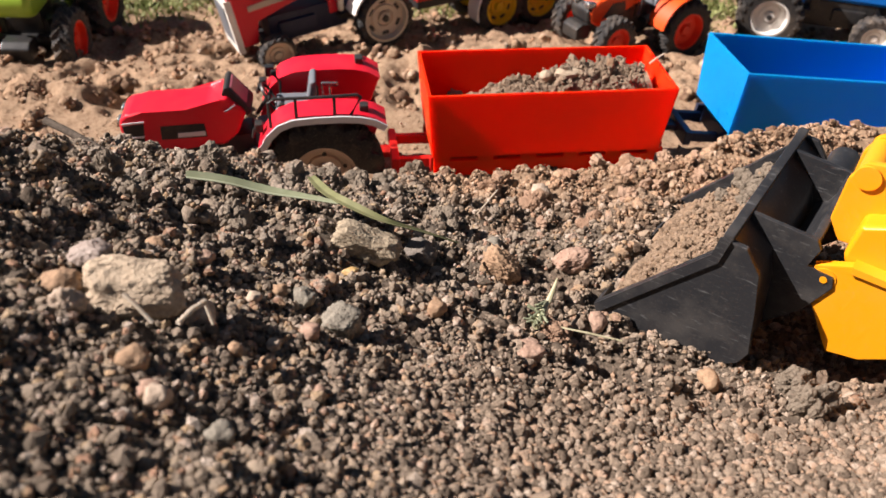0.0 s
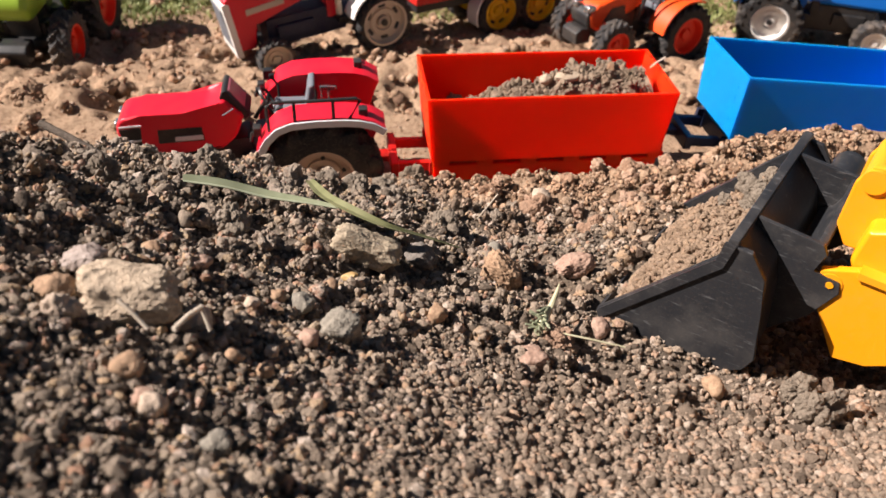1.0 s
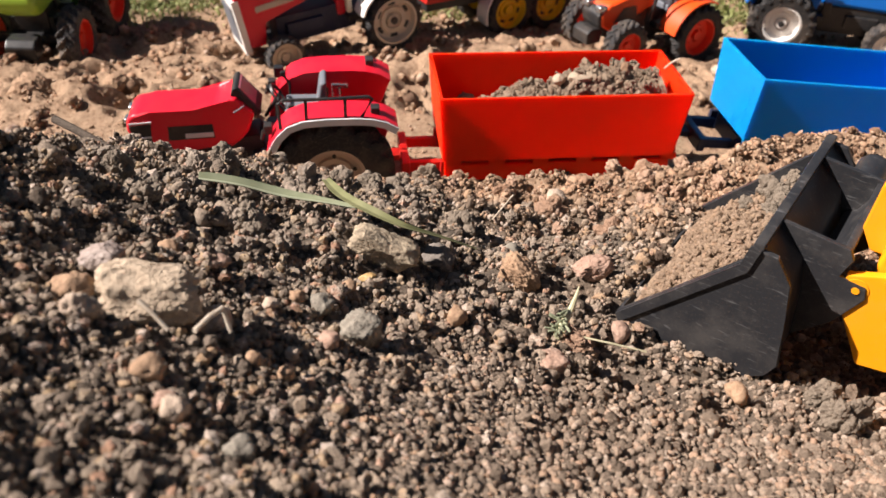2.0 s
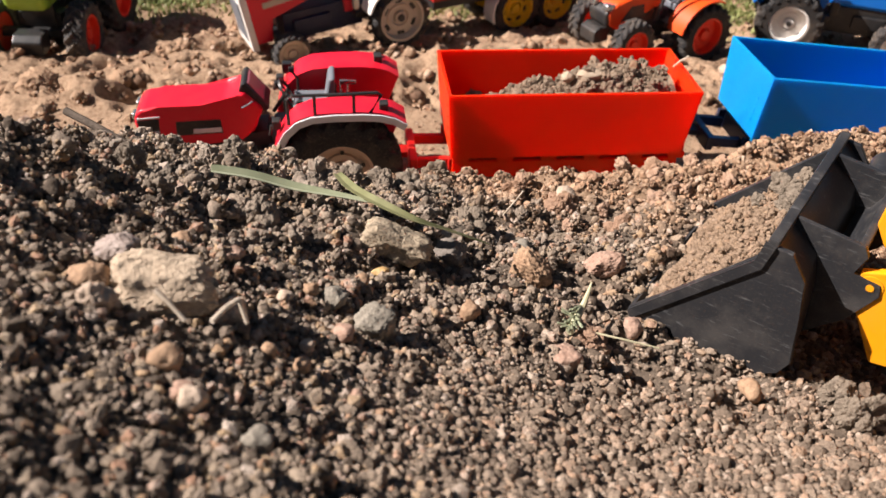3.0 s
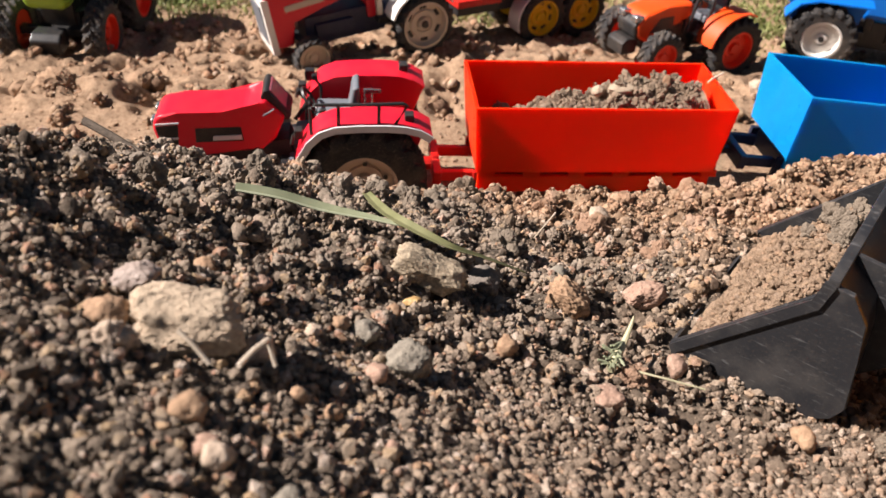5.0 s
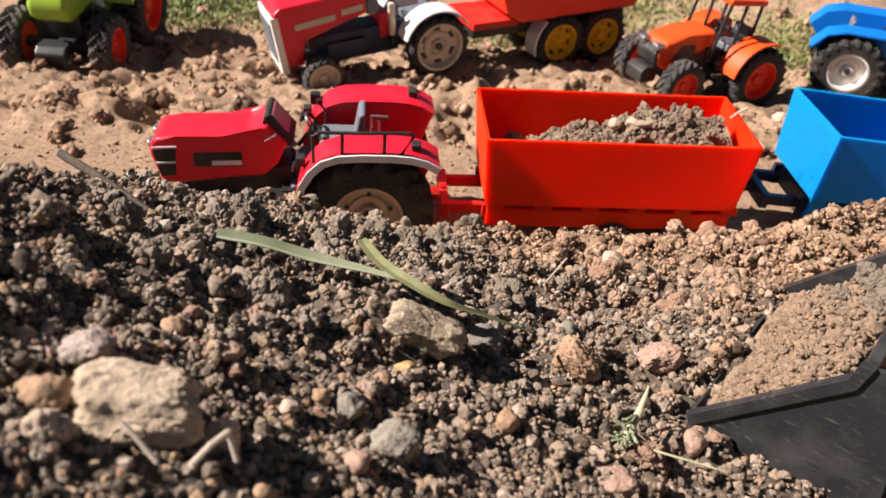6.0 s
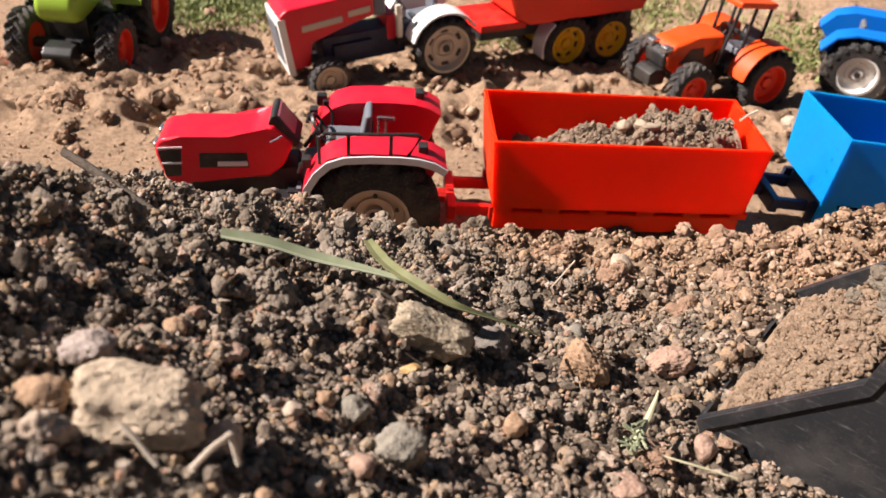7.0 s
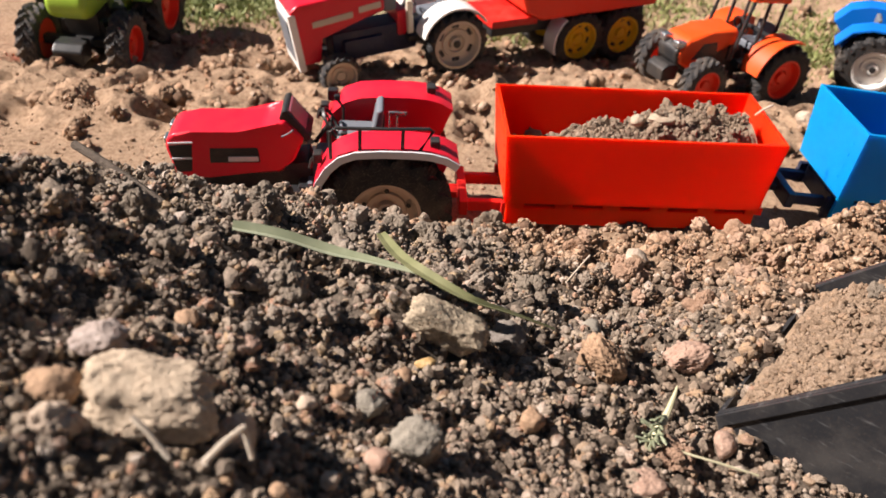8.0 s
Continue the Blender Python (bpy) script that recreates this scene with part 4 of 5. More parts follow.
def field_tractor(name, m, label, hood_mat, rim_mat, wb, track, rr, fr, fender_mat, style, rear_tyre=0.022, rim=0.58, tyre=None, slots=0):
    """Faces -x; the rear axle stands over the origin."""
    t = thing(name, m, label, "toy tractor", "parked toy tractors")
    tyre = tyre or TYRE
    top = 0.078
    if style == "boxy":
        hood = part("hood", prism([(-wb - 0.034, 0.030), (-wb - 0.038, top + 0.006), (-wb - 0.030, top + 0.012), (-0.064, top + 0.016), (-0.064, 0.070), (-wb - 0.012, 0.056), (-wb - 0.012, 0.030)], -0.023, 0.023, 0.0024, 3), hood_mat, t)
        part("grille", prism([(-wb - 0.0350, 0.024), (-wb - 0.0405, top + 0.004), (-wb - 0.0330, top + 0.004), (-wb - 0.0280, 0.024)], -0.0235, 0.0235, 0.001), WHITE, hood, "white grille surround")
        part("grille_mesh", prism([(-wb - 0.0365, 0.034), (-wb - 0.0412, top - 0.004), (-wb - 0.0400, top - 0.004), (-wb - 0.0350, 0.034)], -0.017, 0.017, 0.0004), GREY, hood)
        for s in (-1, 1):
            a, b = sorted((s * 0.0228, s * 0.0238))
            part("stripe", prism([(-wb - 0.018, top - 0.012), (-wb + 0.022, top - 0.0085), (-wb + 0.022, top - 0.0025), (-wb - 0.018, top - 0.006)], a, b, 0.0003), CREAM, hood, "pale side stripe")
            part("stripe", prism([(-0.090, top - 0.0055), (-0.068, top - 0.0035), (-0.068, top + 0.0025), (-0.090, top + 0.0005)], a, b, 0.0003), CREAM, hood, "pale side stripe")
        part("air_filter", lathe_z(-0.094, -0.024, 0.048, 0.074, 0.0055), BLACK, t)
    elif style == "round":
        poly = [(-wb - 0.006, 0.050), (-wb - 0.018, 0.053), (-wb - 0.023, 0.064), (-wb - 0.017, 0.077), (-wb + 0.004, 0.086), (-0.036, 0.090), (-0.036, 0.052)]
        hood = part("hood", prism(poly, -0.0165, 0.0165, 0.007, 5), hood_mat, t)
    else:
        poly = [(-wb - 0.006, 0.030), (-wb - 0.019, 0.036), (-wb - 0.0225, 0.048), (-wb - 0.013, 0.060), (-wb + 0.010, 0.066), (-0.046, 0.0715), (-0.044, 0.056), (-0.062, 0.050), (-0.072, 0.046), (-wb + 0.008, 0.044), (-wb + 0.002, 0.032)]
        hood = part("hood", prism(poly, -0.0165, 0.0165, 0.0045, 4), hood_mat, t)
        part("nose", prism([(-wb - 0.0095, 0.028), (-wb - 0.0215, 0.036), (-wb - 0.0250, 0.047), (-wb - 0.0190, 0.0545), (-wb - 0.006, 0.054), (-wb - 0.002, 0.030)], -0.0145, 0.0145, 0.003, 3), BLACK, hood, "black nose grille")
        for s in (-1, 1):
            a, b = sorted((s * 0.0158, s * 0.0171))
            part("side_vent", prism([(-wb - 0.006, 0.040), (-wb + 0.004, 0.056), (-wb + 0.020, 0.058), (-wb + 0.024, 0.046)], a, b, 0.0005), BLACK, hood, "black side vent")
            part("headlight", box(-wb - 0.0255, -wb - 0.0120, s * 0.0100 - 0.0045, s * 0.0100 + 0.0045, 0.0500, 0.0570, 0.0018, 3), CHROME, hood, "bright headlight")
    part("engine", joined(box(-wb + 0.002, -0.030, -0.014, 0.014, 0.022, 0.052, 0.002), box(-wb + 0.012, -0.066, -0.018, 0.018, 0.030, 0.044, 0.0015), tube([(-0.036, 0, 0.034), (0.006, 0, rr)], 0.013, 14)), ENGINE if style == "boxy" else BLACK, t)
    part("front_axle", box(-wb - 0.004, -wb + 0.004, -track + 0.006, track - 0.006, fr - 0.003, fr + 0.004, 0.001), BLACK, t)
    part("rear_axle", tube([(0, -track, rr), (0, track, rr)], 0.006, 12), BLACK, t)
    if style != "boxy":
        part("front_weight", prism([(-wb - 0.030, fr - 0.008), (-wb - 0.032, fr + 0.004), (-wb - 0.026, fr + 0.009), (-wb - 0.012, fr + 0.009), (-wb - 0.012, fr - 0.006)], -0.012, 0.012, 0.0016), BLACK, t, "dark front weight")
    part("platform", box(-0.042, 0.012, -0.026, 0.026, rr + 0.002, rr + 0.008, 0.001), BLACK, t)
    part("seat", joined(box(-0.020, 0.004, -0.012, 0.012, rr + 0.014, rr + 0.022, 0.002, 3), box(0.002, 0.007, -0.011, 0.011, rr + 0.018, rr + 0.040, 0.0018, 3), box(-0.012, -0.002, -0.005, 0.005, rr + 0.006, rr + 0.016, 0.001)), GREY, t)
    part("steering_wheel", joined(moved(lathe([(0.0085, -0.0008), (0.0098, -0.0008), (0.0098, 0.0008), (0.0085, 0.0008)], 24, True), Matrix.Translation((-0.030, 0, rr + 0.036)) @ Matrix.Rotation(radians(60), 4, "Y") @ Matrix.Rotation(radians(90), 4, "X")), tube([(-0.042, 0, rr + 0.022), (-0.031, 0, rr + 0.036)], 0.0013)), BLACK, t)
    part("dashboard", box(-0.050, -0.040, -0.016, 0.016, rr + 0.006, rr + 0.032, 0.002), hood_mat if style == "boxy" else BLACK, t)
    curve = arch(0, rr, rr * 1.14, *((176, 72) if style == "cab" else (160, 30)), 14)
    if hood_mat is BLUE:
        curve = [(-rr * 1.15, rr * 2.16), (rr * 0.35, rr * 2.14), (rr * 0.85, rr * 1.98), (rr * 1.20, rr * 1.55)]
    for s in (-1, 1):
        a, b = sorted((s * (track - rear_tyre / 2 - 0.003), s * (track + rear_tyre / 2 - 0.002)))
        fender = part("fender", band(curve, 0.0018, a, b), fender_mat, t)
        a, b = sorted((s * (track - rear_tyre / 2 - 0.0045), s * (track - rear_tyre / 2 - 0.0028)))
        part("inner_wall", prism(curve + [(rr * 0.7, rr * 1.05), (-rr * 0.8, rr * 0.9)], a, b, 0.0004), fender_mat, fender)
        wheel(t, 0, s * track, rr, rr, rear_tyre, tyre, rim_mat, rim, 18, s, slots, BLACK if slots or hood_mat is BLUE else None)
        wheel(t, -wb, s * (track - 0.004), fr, fr, rear_tyre * 0.72, DUSTY_TYRE, rim_mat, rim, 18, s)
    if style == "cab":
        cab_posts(t, BLACK, hood_mat, -0.046, -0.006, 0.022, rr + 0.010, rr + 0.066)
        part("rear_window_frame", box(-0.008, -0.005, -0.020, 0.020, rr + 0.030, rr + 0.034, 0.0008), BLACK, t)
    if style == "boxy":
        part("fuel_cap", lathe_z(-0.056, 0.006, 0.087, 0.093, 0.0045), RIM_YELLOW, t, "small yellow cap")
        part("side_panel", box(-0.044, -0.038, -0.030, -0.024, 0.045, 0.078, 0.0015), CREAM, t)
        part("fuel_tank", box(-0.064, -0.050, -0.018, 0.018, 0.066, 0.088, 0.003, 3), GREY, t)
    return t


field_tractor("toy_tractor", pose(-0.019, 0.377, -0.030, 0, -5.5, 20.5), "red and white toy tractor with cream slotted wheels, parked on clods", RED, CREAM, 0.118, 0.040, 0.0325, 0.0205, WHITE, "boxy", 0.022, 0.74, None, 6)
field_tractor("toy_tractor", pose(0.287, 0.330, -0.033, 0, 7, 22.5), "orange toy tractor with open cab and orange wheels on red soil", ORANGE, RIM_RED, 0.089, 0.039, 0.033, 0.0245, ORANGE, "cab")
field_tractor("toy_tractor", pose(-0.360, 0.427, -0.049, 0, 0, 84) @ Matrix.Scale(1.2, 4), "green toy tractor with red wheels facing the track", GREEN, RIM_RED, 0.070, 0.040, 0.039, 0.0275, GREEN, "round")
field_tractor("toy_tractor", pose(0.431, 0.360, -0.036, 0, 0, 157), "bright blue toy tractor with white wheels", BLUE, WHITE, 0.112, 0.038, 0.0355, 0.024, BLUE, "round", 0.022, 0.56)


def tipper(m):
    t = thing("toy_trailer", m, "red toy trailer with two pairs of yellow wheels", "toy trailer")
    part("hull", prism([(-0.070, 0.068), (-0.052, 0.058), (0.095, 0.060), (0.112, 0.112), (-0.088, 0.112)], -0.008, 0.072, 0.004, 3), RIM_RED, t)
    part("chassis", box(-0.100, 0.095, 0.010, 0.054, 0.040, 0.052, 0.0015), BLACK, t)
    part("drawbar", box(-0.150, -0.095, 0.026, 0.038, 0.036, 0.044, 0.0012), BLACK, t)
    part("deck", box(-0.105, -0.050, 0.002, 0.062, 0.052, 0.060, 0.0015), CHASSIS_RED, t)
    for x in (0.0, 0.056):
        part("axle", tube([(x, 0.0, 0.031), (x, 0.064, 0.031)], 0.003), BLACK, t)
        for y, d in ((0.0, -1), (0.064, 1)):
            wheel(t, x, y, 0.031, 0.031, 0.020, TYRE, RIM_YELLOW, 0.64, 18, d, 7)
    part("mudguard", band(arch(0.0, 0.031, 0.034, 200, 130, 8), 0.0016, -0.010, 0.010), SILVER, t, "grey plastic mudguard")
    return t


tipper(pose(0.128, 0.407, -0.047, 0, 0, 24))


# ---- stones, blades and twigs that stand out ----
def pebble(name, label, x, y, size, mat, seed, sink=0.25, turn=0.0, level=4, lift=0.0, tilt=0.0, amount=0.22, rough_skin=0.05, base=None, lean=0.0, square=1.0):
    v, f = lumpy(level, seed, amount, 1.1, 0.06)
    if square != 1.0:
        # towards a rounded block
        u = v / np.linalg.norm(v, axis=1)[:, None]
        v = v / (np.abs(u) ** 6).sum(1)[:, None] ** ((1 - square) / 3.6)
    v = v + 0.05 * np.stack([vnoise(v[:, 0] * 6 + k, v[:, 1] * 6, v[:, 2] * 6, seed + k) for k in range(3)], 1)
    v = v * (1 + rough_skin * fbm(v[:, 0] * 12, v[:, 1] * 12, v[:, 2] * 12, 4, seed + 9, 0.65))[:, None]
    sx, sy, sz = size
    ob = tagged(new(name, mesh_of(name, v * np.array([sx, sy, sz]), f, mat)), label, "stone")
    ob.matrix_world = pose(x, y, (on_ground(x, y) if base is None else base) + sz * (1 - 2 * sink) + lift, tilt, lean, turn)
    return ob


def clod(x, y, r, mat, n=120, bit=0.17, lift=0.0, base=None, level=5):
    """One crumbly clod, of crumbs stuck to a core."""
    z = (on_ground(x, y) if base is None else base) + r * 0.45 + lift
    u, f = ball(level)
    u = u / np.linalg.norm(u, axis=1)[:, None]
    q = RNG.normal(size=(n, 3))
    q /= np.linalg.norm(q, axis=1)[:, None]
    w = bit * 1.25 * np.exp(RNG.normal(0, 0.4, n))
    angle = np.arccos(np.clip(u @ q.T, -1, 1))
    caps = (w * np.sqrt(np.clip(1 - (angle / (1.2 * w)) ** 2, 0, 1))).max(1)
    k = RNG.uniform(0, 50)
    out = (0.62 + 1.25 * caps) * (1 + 0.22 * fbm(u[:, 0] * 1.4 + k, u[:, 1] * 1.4, u[:, 2] * 1.4, 2, 41)) + 0.08 * fbm(u[:, 0] * 8 + k, u[:, 1] * 8, u[:, 2] * 8, 3, 43, 0.7)
    v = u * out[:, None] * r * RNG.uniform(0.75, 1.1, 3)
    ob = tagged(new("clod", mesh_of("clod", v, f, mat, False)),
                "dark grey crumbly clod of soil lying in the bucket" if base else "dark grey crumbly clod of soil on the heap" if mat is GREYCLOD else "reddish crumbly clod of soil on the heap", "clod", "clods on the heap")
    ob.matrix_world = pose(x, y, z)
    return ob


pebble("rock", "large pale rough rock half sunk in the heap", -0.1205, -0.3385, (0.0126, 0.0078, 0.0064), ROCK, 3, 0.05, 4, 6, 0.002, -8, 0.20, 0.028, None, 3, 0.35)
pebble("pebble", "pale grey pebble beside the large rock", -0.1045, -0.3385, (0.0046, 0.0042, 0.0042), WHITESTONE, 5, 0.15, square=0.8)
pebble("pebble", "whitish quartz pebble behind the large rock", -0.1352, -0.3200, (0.0056, 0.0042, 0.0042), QUARTZ, 6, 0.1, square=0.8, rough_skin=0.09)
pebble("pebble", "rusty brown pebble against the large rock", -0.1385, -0.3400, (0.0056, 0.0048, 0.0040), TANSTONE, 8, square=0.8, rough_skin=0.09)
pebble("pebble", "knobbly yellowish pebble below the large rock", -0.1335, -0.3510, (0.0046, 0.0040, 0.0042), WHITESTONE, 21, rough_skin=0.12)
pebble("flat_stone", "angular tan and grey stone lying under the green blade", -0.0546, -0.2625, (0.0128, 0.0074, 0.0066), SLAB, 9, 0.05, -8, 5, 0.002, -14, 0.22, 0.05, None, 26, 0.30)
pebble("pebble", "smooth dark grey pebble beside the flat stone", -0.0325, -0.2550, (0.0062, 0.0048, 0.0052), DARKSTONE, 10, 0.15, -35, lean=25, square=0.75)
pebble("pebble", "small amber pebble in the grit", -0.0612, -0.2795, (0.0031, 0.0022, 0.0017), AMBER, 11, 0.1, lift=0.0022)
pebble("pebble", "round speckled grey pebble", -0.0653, -0.3205, (0.0068, 0.0058, 0.0068), GREYSTONE, 12, 0.12, rough_skin=0.11)
pebble("stone", "knobbly tan stone in the hollow", 0.0030, -0.2490, (0.0090, 0.0066, 0.0060), TANSTONE, 13, 0.15, -20, 5, rough_skin=0.10, lean=32, square=0.75)
pebble("stone", "reddish stone half buried near the bucket", 0.0350, -0.2420, (0.0092, 0.0060, 0.0052), PINKSTONE, 15, 0.2, 10, 5, rough_skin=0.08, lean=-14, square=0.8)
pebble("pebble", "pinkish pebble under the wilted weed", 0.0005, -0.3085, (0.0060, 0.0046, 0.0042), PINKSTONE, 27, 0.15, square=0.75, rough_skin=0.08)
for mat, tint, rows in ((WHITESTONE, "pale buff", ((-0.108, -0.382, 0.0039, 0.0033), (-0.092, -0.317, 0.0025, 0.0021), (-0.085, -0.342, 0.0026, 0.0019), (0.050, -0.133, 0.0068, 0.0054), (0.089, -0.255, 0.0057, 0.0046))),
                        (TANSTONE, "tan", ((-0.115, -0.370, 0.0041, 0.0034), (-0.086, -0.355, 0.0024, 0.0024), (-0.094, -0.352, 0.0021, 0.0021), (-0.124, -0.292, 0.0040, 0.0027), (-0.085, -0.308, 0.0030, 0.0022),
                                           (-0.032, -0.297, 0.0040, 0.0036), (-0.069, -0.292, 0.0044, 0.0020), (0.066, -0.321, 0.0045, 0.0032))),
                        (PINKSTONE, "pinkish", ((-0.108, -0.305, 0.0048, 0.0025), (-0.111, -0.378, 0.0033, 0.0017), (-0.075, -0.333, 0.0037, 0.0028), (0.035, -0.284, 0.0044, 0.0039), (-0.072, -0.362, 0.0019, 0.0016))),
                        (GREYSTONE, "grey", ((-0.077, -0.309, 0.0041, 0.0034), (-0.094, -0.389, 0.0039, 0.0029), (0.003, -0.226, 0.0049, 0.0032), (-0.032, -0.229, 0.0036, 0.0026)))):
    for i, (x, y, w, h) in enumerate(rows):
        ob = pebble("pebble", tint + " pebble lying loose among the soil crumbs", x, y, (w, 0.5 * (w + h), h), mat, 30 + 3 * i + len(rows), 0.15, 40 * i, 3, 0.001, square=0.85, rough_skin=0.10)
        tagged(ob, tint + " pebble lying loose among the soil crumbs", "stone", "loose pebbles on the heap")
pebble("pebble", "round white pebble lying behind the trailers", 0.306, 0.218, (0.0095, 0.0085, 0.0090), WHITESTONE, 14)
pebble("stone", "rough tan lump of clay behind the track", -0.331, 0.203, (0.0200, 0.0140, 0.0120), TANSTONE, 16, 0.2, 10, 5, rough_skin=0.12)
pebble("stone", "broad tan lump of clay behind the track", -0.272, 0.236, (0.0150, 0.0110, 0.0090), TANSTONE, 22, 0.2, 70, 5, rough_skin=0.12)
pebble("stone", "small tan lump of clay behind the track", -0.367, 0.206, (0.0095, 0.0080, 0.0075), TANSTONE, 17, 0.25, 40)
pebble("clay_lump", "pale flat lump of clay on the load of soil", 0.1075, 0.034, (0.0105, 0.0060, 0.0034), ROCK, 18, 0.2, 8, base=0.0815)
pebble("clay_lump", "upright tan lump of clay on the load of soil", 0.139, 0.036, (0.0030, 0.0026, 0.0060), TANSTONE, 19, 0.2, 8, base=0.0845)
pebble("clay_lump", "grey lump of clay on the load of soil", 0.091, 0.036, (0.0050, 0.0046, 0.0038), ROCK, 20, 0.2, 8, base=0.0785)
for x, y, r in ((-0.054, -0.156, 0.0078), (-0.069, -0.153, 0.0055), (-0.019, -0.104, 0.0075), (-0.042, -0.150, 0.0062), (-0.016, -0.200, 0.0068), (-0.083, -0.227, 0.0058),
                (0.030, -0.186, 0.0062), (-0.103, -0.262, 0.0060), (-0.150, -0.236, 0.0060), (-0.118, -0.200, 0.0058), (-0.135, -0.262, 0.0052), (-0.090, -0.190, 0.0055)):
    clod(x, y, r, GREYCLOD)
for x, y, r in ((0.044, -0.146, 0.0062), (0.072, -0.106, 0.0070), (0.023, -0.120, 0.0058), (0.060, -0.190, 0.0060), (0.110, -0.105, 0.0075), (0.015, -0.292, 0.0058), (0.150, -0.075, 0.0085), (0.205, -0.045, 0.0085)):
    clod(x, y, r, REDCLOD)
for x, y, r in ((0.096, -0.338, 0.0075), (0.098, -0.322, 0.0060)):
    clod(x, y, r, GREYCLOD)
# more clods, thickest towards the crest
many = np.random.default_rng(12)
for i in range(130):
    x, y = many.uniform(-0.19, 0.15), -0.095 - 0.20 * many.uniform() ** 1.5
    r = 0.0028 + 0.0034 * many.uniform() ** 2
    if bare(np.array([x]), np.array([y]))[0] > 0 and (x < 0.03 or y > -0.19):
        clod(x, y, r, REDCLOD if x + 0.5 * (y + 0.2) + many.normal(0, 0.03) > 0.03 else GREYCLOD, 130, 0.15, level=4)
for x, y, r in ((0.034, 0.074, 0.0056), (0.038, 0.088, 0.0060), (0.029, 0.086, 0.0048), (0.037, 0.062, 0.0045), (0.024, 0.074, 0.0034)):
    p = loader_pose @ Vector((x, y * 0.95, min(x, 0.034) * (1.03 - 2.5 * y) + 0.003))
    clod(p.x, p.y, r, GREYCLOD, base=p.z)


# ---- green blade, twigs and straws on the heap ----
def blade(name, label, points, width, mat, thick=0.0003, category="grass blade", butt=0.35):
    """A folded blade along points, widest in the middle."""
    pts = [Vector(p) for p in points]
    fine = []
    for i in range(len(pts) - 1):
        a, b = pts[max(i - 1, 0)], pts[min(i + 2, len(pts) - 1)]
        for k in range(6):
            u = k / 6
            p, q = pts[i], pts[i + 1]
            m0, m1 = (q - a) * 0.5, (b - p) * 0.5
            fine.append((2 * u**3 - 3 * u**2 + 1) * p + (u**3 - 2 * u**2 + u) * m0 + (-2 * u**3 + 3 * u**2) * q + (u**3 - u**2) * m1)
    fine.append(pts[-1])
    bm = bmesh.new()
    rows = []
    n = len(fine)
    for i, p in enumerate(fine):
        d = (fine[min(i + 1, n - 1)] - fine[max(i - 1, 0)]).normalized()
        side = d.cross((0, 0, 1)).normalized()
        up = side.cross(d)
        w = width * 0.5 * min(1.0, butt + 2.2 * i / n, 0.18 + 1.6 * (n - 1 - i) / n)
        rows.append([bm.verts.new(p + side * w * a + up * (abs(a) * w * 0.35 + h)) for a, h in ((-1, 0), (0, 0), (1, 0), (1, -thick), (0, -thick), (-1, -thick))])
    for a, b in zip(rows, rows[1:]):
        for k in range(6):
            bm.faces.new((a[k], a[(k + 1) % 6], b[(k + 1) % 6], b[k]))
    bm.faces.new(rows[0][::-1])
    bm.faces.new(rows[-1])
    return tagged(part(name, bm, mat), label, category)


def twig(name, label, points, r, mat, category="twig"):
    return tagged(part(name, tube(points, r, 8), mat), label, category)


blade("grass_blade", "long pale green grass blade lying on clods", [(-0.121, -0.2415, 0.1825), (-0.107, -0.2395, 0.1780), (-0.0918, -0.2390, 0.1722), (-0.074, -0.2415, 0.1695), (-0.0575, -0.2460, 0.1680)], 0.0060, BLADE, butt=0.85)
blade("grass_blade", "short green grass blade crossing the long one", [(-0.0755, -0.215, 0.1627), (-0.0700, -0.231, 0.1660), (-0.0622, -0.2446, 0.1692), (-0.0477, -0.2540, 0.1665), (-0.0330, -0.2520, 0.1590), (-0.0165, -0.2480, 0.1490)], 0.0046, FRESH, butt=0.7)
twig("straw", "pale curved straw beside the large rock", [(-0.1190, -0.3522, 0.2190), (-0.1168, -0.3534, 0.2172), (-0.1125, -0.3560, 0.2122)], 0.0006, STRAW, "straw")
twig("straw", "pale forked straw on the pale pebble", [(-0.1005, -0.3470, 0.2105), (-0.1032, -0.3520, 0.2122), (-0.1060, -0.3575, 0.2128)], 0.0007, STRAW, "straw")
twig("straw", "short end of a pale straw", [(-0.1005, -0.3472, 0.2100), (-0.0990, -0.3495, 0.2045)], 0.0006, STRAW, "straw")
twig("straw", "thin white straw sticking from the clods", [(0.0185, -0.1559, 0.1115), (0.0054, -0.1717, 0.1080)], 0.0004, STRAW, "straw")
twig("straw", "pale scrap of straw hanging over the trailer rim", [(0.1695, 0.038, 0.0865), (0.1745, 0.040, 0.0895), (0.1815, 0.042, 0.0925)], 0.0007, STRAW, "straw")
twig("straw", "pale bent straw lying before the bucket", [(0.0955, -0.158, 0.1060), (0.0915, -0.182, 0.1150), (0.0830, -0.2085, 0.1270)], 0.0006, STRAW, "straw")
twig("twig", "dark dry twig lying on the crest", [(-0.1830, -0.1930, 0.1818), (-0.1720, -0.1995, 0.1790), (-0.1600, -0.2068, 0.1752), (-0.1480, -0.2140, 0.1705)], 0.0016, BARK)


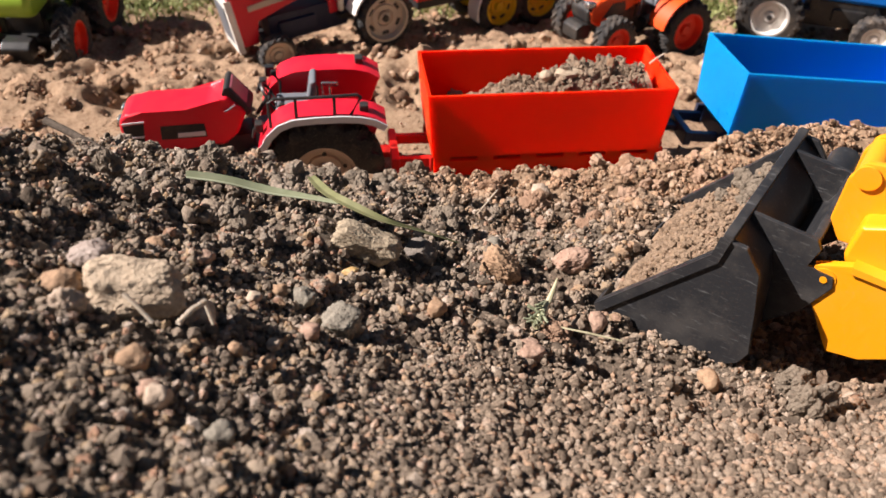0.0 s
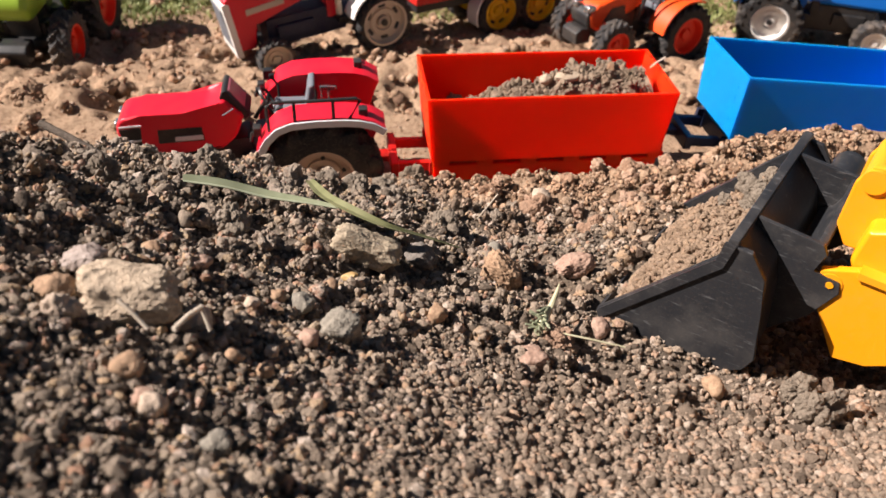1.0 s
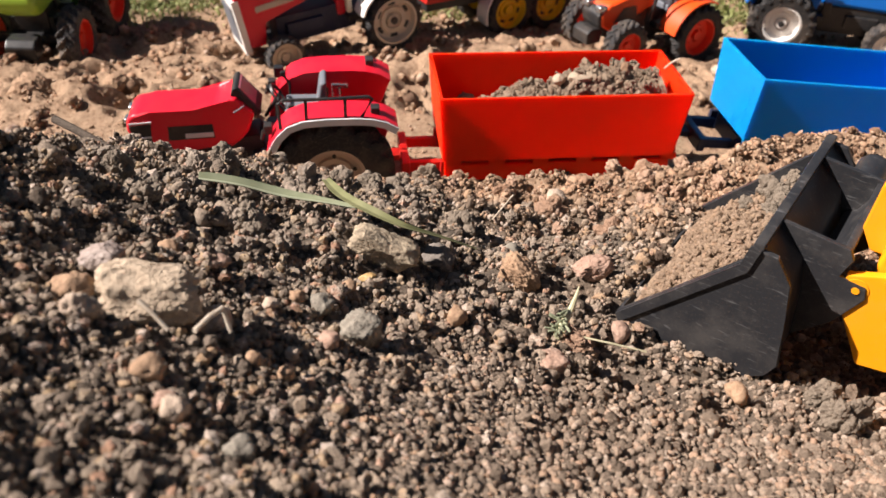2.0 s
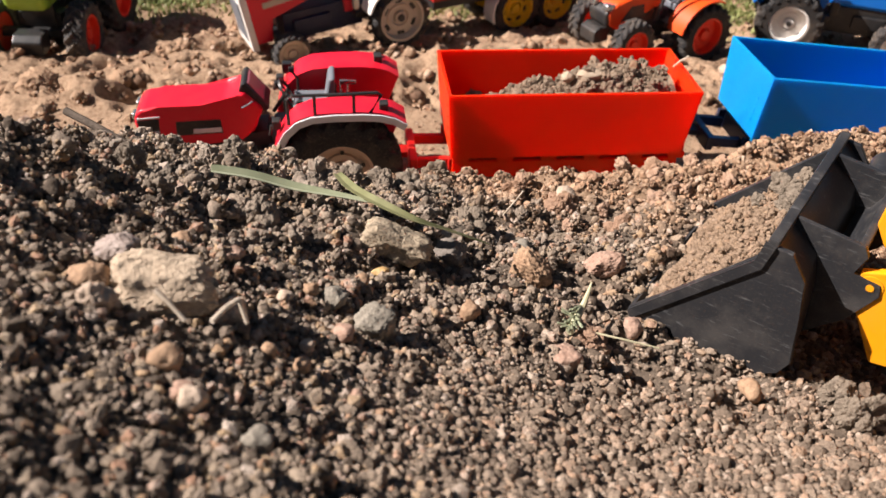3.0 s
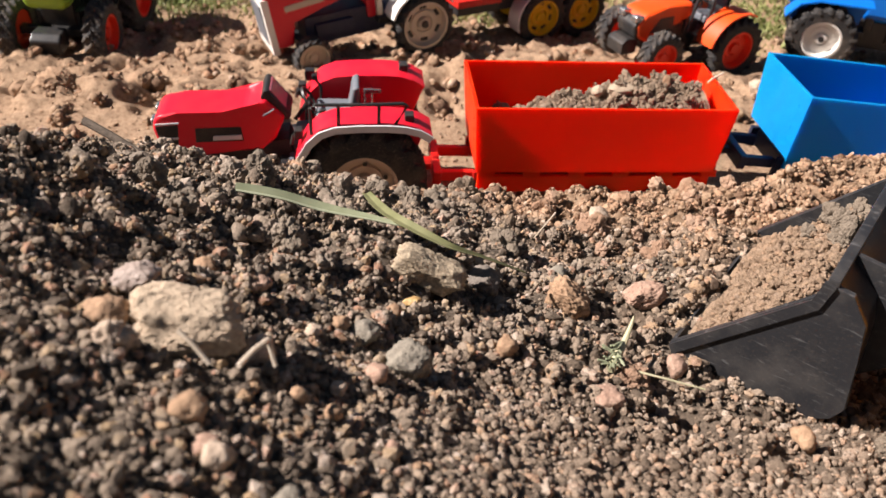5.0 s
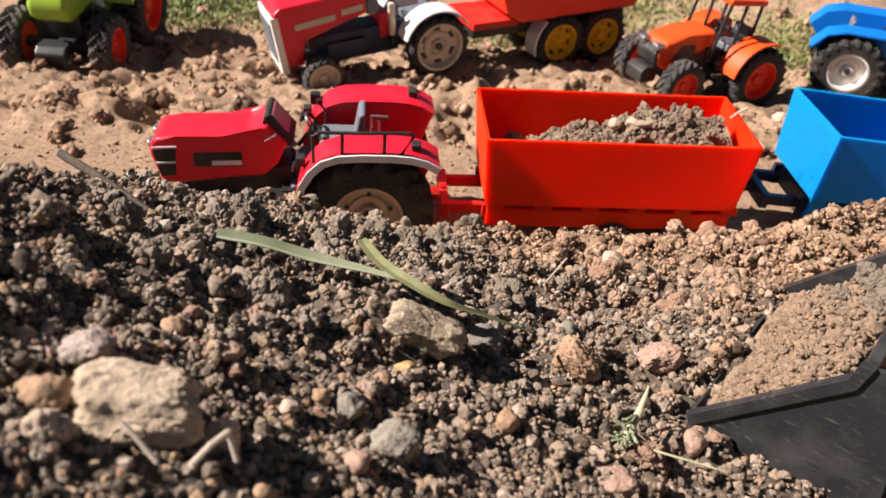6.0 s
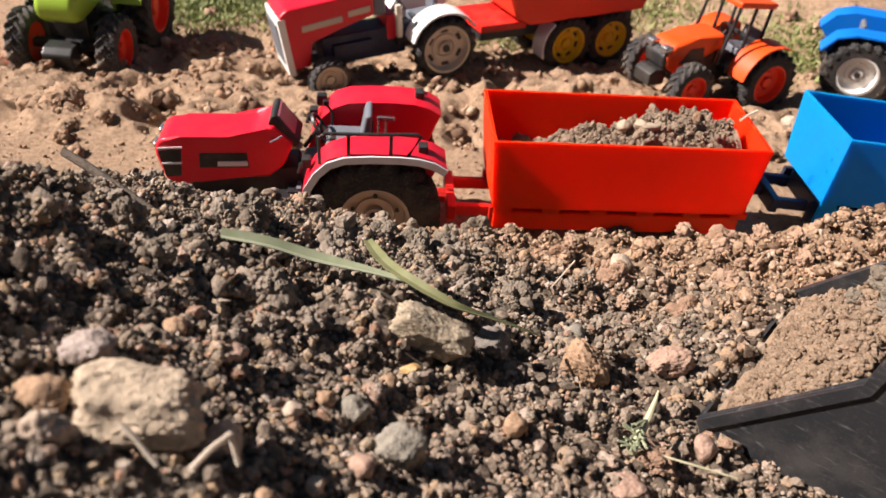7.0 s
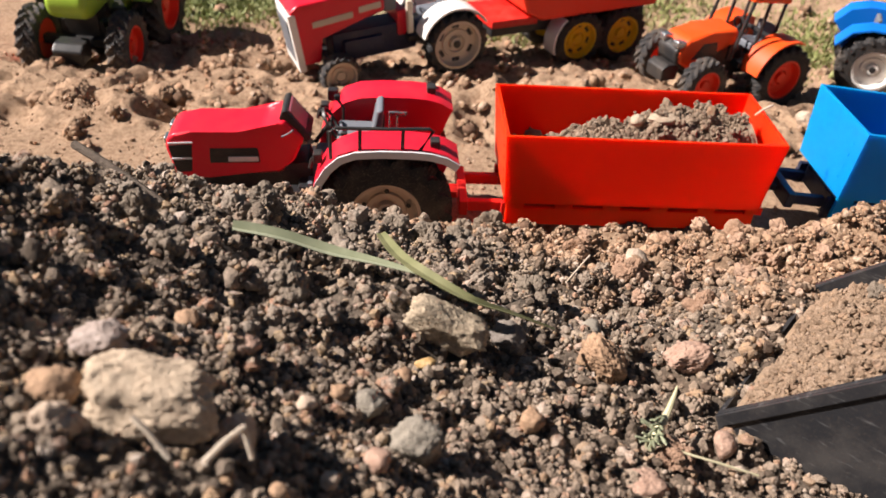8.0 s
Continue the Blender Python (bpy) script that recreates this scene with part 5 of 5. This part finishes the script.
def sprig(x, y):
    t = thing("weed_sprig", pose(x, y, on_ground(x, y) + 0.002), "wilted pale green weed sprig lying on grit", "weed")
    stem = bmesh.new()
    rows = []
    for p, r in (((0, 0, 0.001), 0.0017), ((0.0035, 0.005, 0.003), 0.0016), ((0.007, 0.010, 0.005), 0.0012), ((0.0105, 0.016, 0.007), 0.0007), ((0.012, 0.019, 0.008), 0.0003)):
        rows.append([stem.verts.new(Vector(p) + Vector((0.82 * math.cos(a) * r, -0.57 * math.cos(a) * r, math.sin(a) * r))) for a in (math.tau * k / 8 for k in range(8))])
    for a, b in zip(rows, rows[1:]):
        for k in range(8):
            stem.faces.new((a[k], a[(k + 1) % 8], b[(k + 1) % 8], b[k]))
    stem.faces.new(rows[0][::-1])
    stem.faces.new(rows[-1])
    part("stem", stem, WILTED, t, "pale wilted stem")
    part("runner", tube([(0.001, 0.001, 0.002), (0.010, -0.003, 0.002), (0.020, -0.006, 0.001), (0.032, -0.008, -0.002)], 0.0004, 6), WILTED, t)
    rnd = random.Random(8)
    for i in range(22):
        u = rnd.uniform(0.0, 0.75)
        p = Vector((0.008 * u, 0.012 * u, 0.003 + 0.004 * u))
        a, up = rnd.uniform(2.2, 5.4), rnd.uniform(0.1, 0.8)
        q = p + Vector((math.cos(a), math.sin(a), up)) * rnd.uniform(0.003, 0.0055)
        part("leaflet", tube([p, (p + q) / 2 + Vector((0, 0, 0.0004)), q], 0.00042, 5), BLADE, t)
    return t


sprig(0.0075, -0.2905)


# ---- grass behind ----
def turf(n):
    x = np.concatenate([RNG.normal(-0.275, 0.062, n // 2), RNG.normal(0.27, 0.05, n // 9), RNG.normal(0.07, 0.07, n // 10), RNG.normal(0.41, 0.03, n // 12)])
    y = np.concatenate([RNG.normal(0.565, 0.050, n // 2), RNG.normal(0.61, 0.05, n // 9), RNG.normal(0.50, 0.035, n // 10), RNG.normal(0.45, 0.04, n // 12)])
    z = ground_z(x, y)
    m = len(x)
    a, h = RNG.uniform(0, math.tau, m), RNG.uniform(0.004, 0.010, m)
    lean = RNG.uniform(0.2, 1.1, m) * h
    w = RNG.uniform(0.0007, 0.0014, m)
    base = np.stack([x, y, z - 0.001], 1)
    out = np.stack([np.cos(a), np.sin(a), 0 * a], 1)
    side = np.stack([-np.sin(a), np.cos(a), 0 * a], 1)
    up = np.array([0, 0, 1.0])
    mid = base + out * (lean * 0.35)[:, None] + up * (h * 0.6)[:, None]
    tip = base + out * lean[:, None] + up * (h * 0.95)[:, None]
    v = np.stack([base - side * w[:, None], base + side * w[:, None], mid + side * w[:, None] * 0.8, mid - side * w[:, None] * 0.8, tip], 1).reshape(-1, 3)
    k = np.arange(m)[:, None] * 5
    f = np.concatenate([k + np.array([0, 1, 2]), k + np.array([0, 2, 3]), k + np.array([3, 2, 4])])
    return tagged(new("grass", mesh_of("grass", v, f, TURF, False)), "short patchy green grass behind the parked tractors", "grass", kind="stuff")


turf(17000)
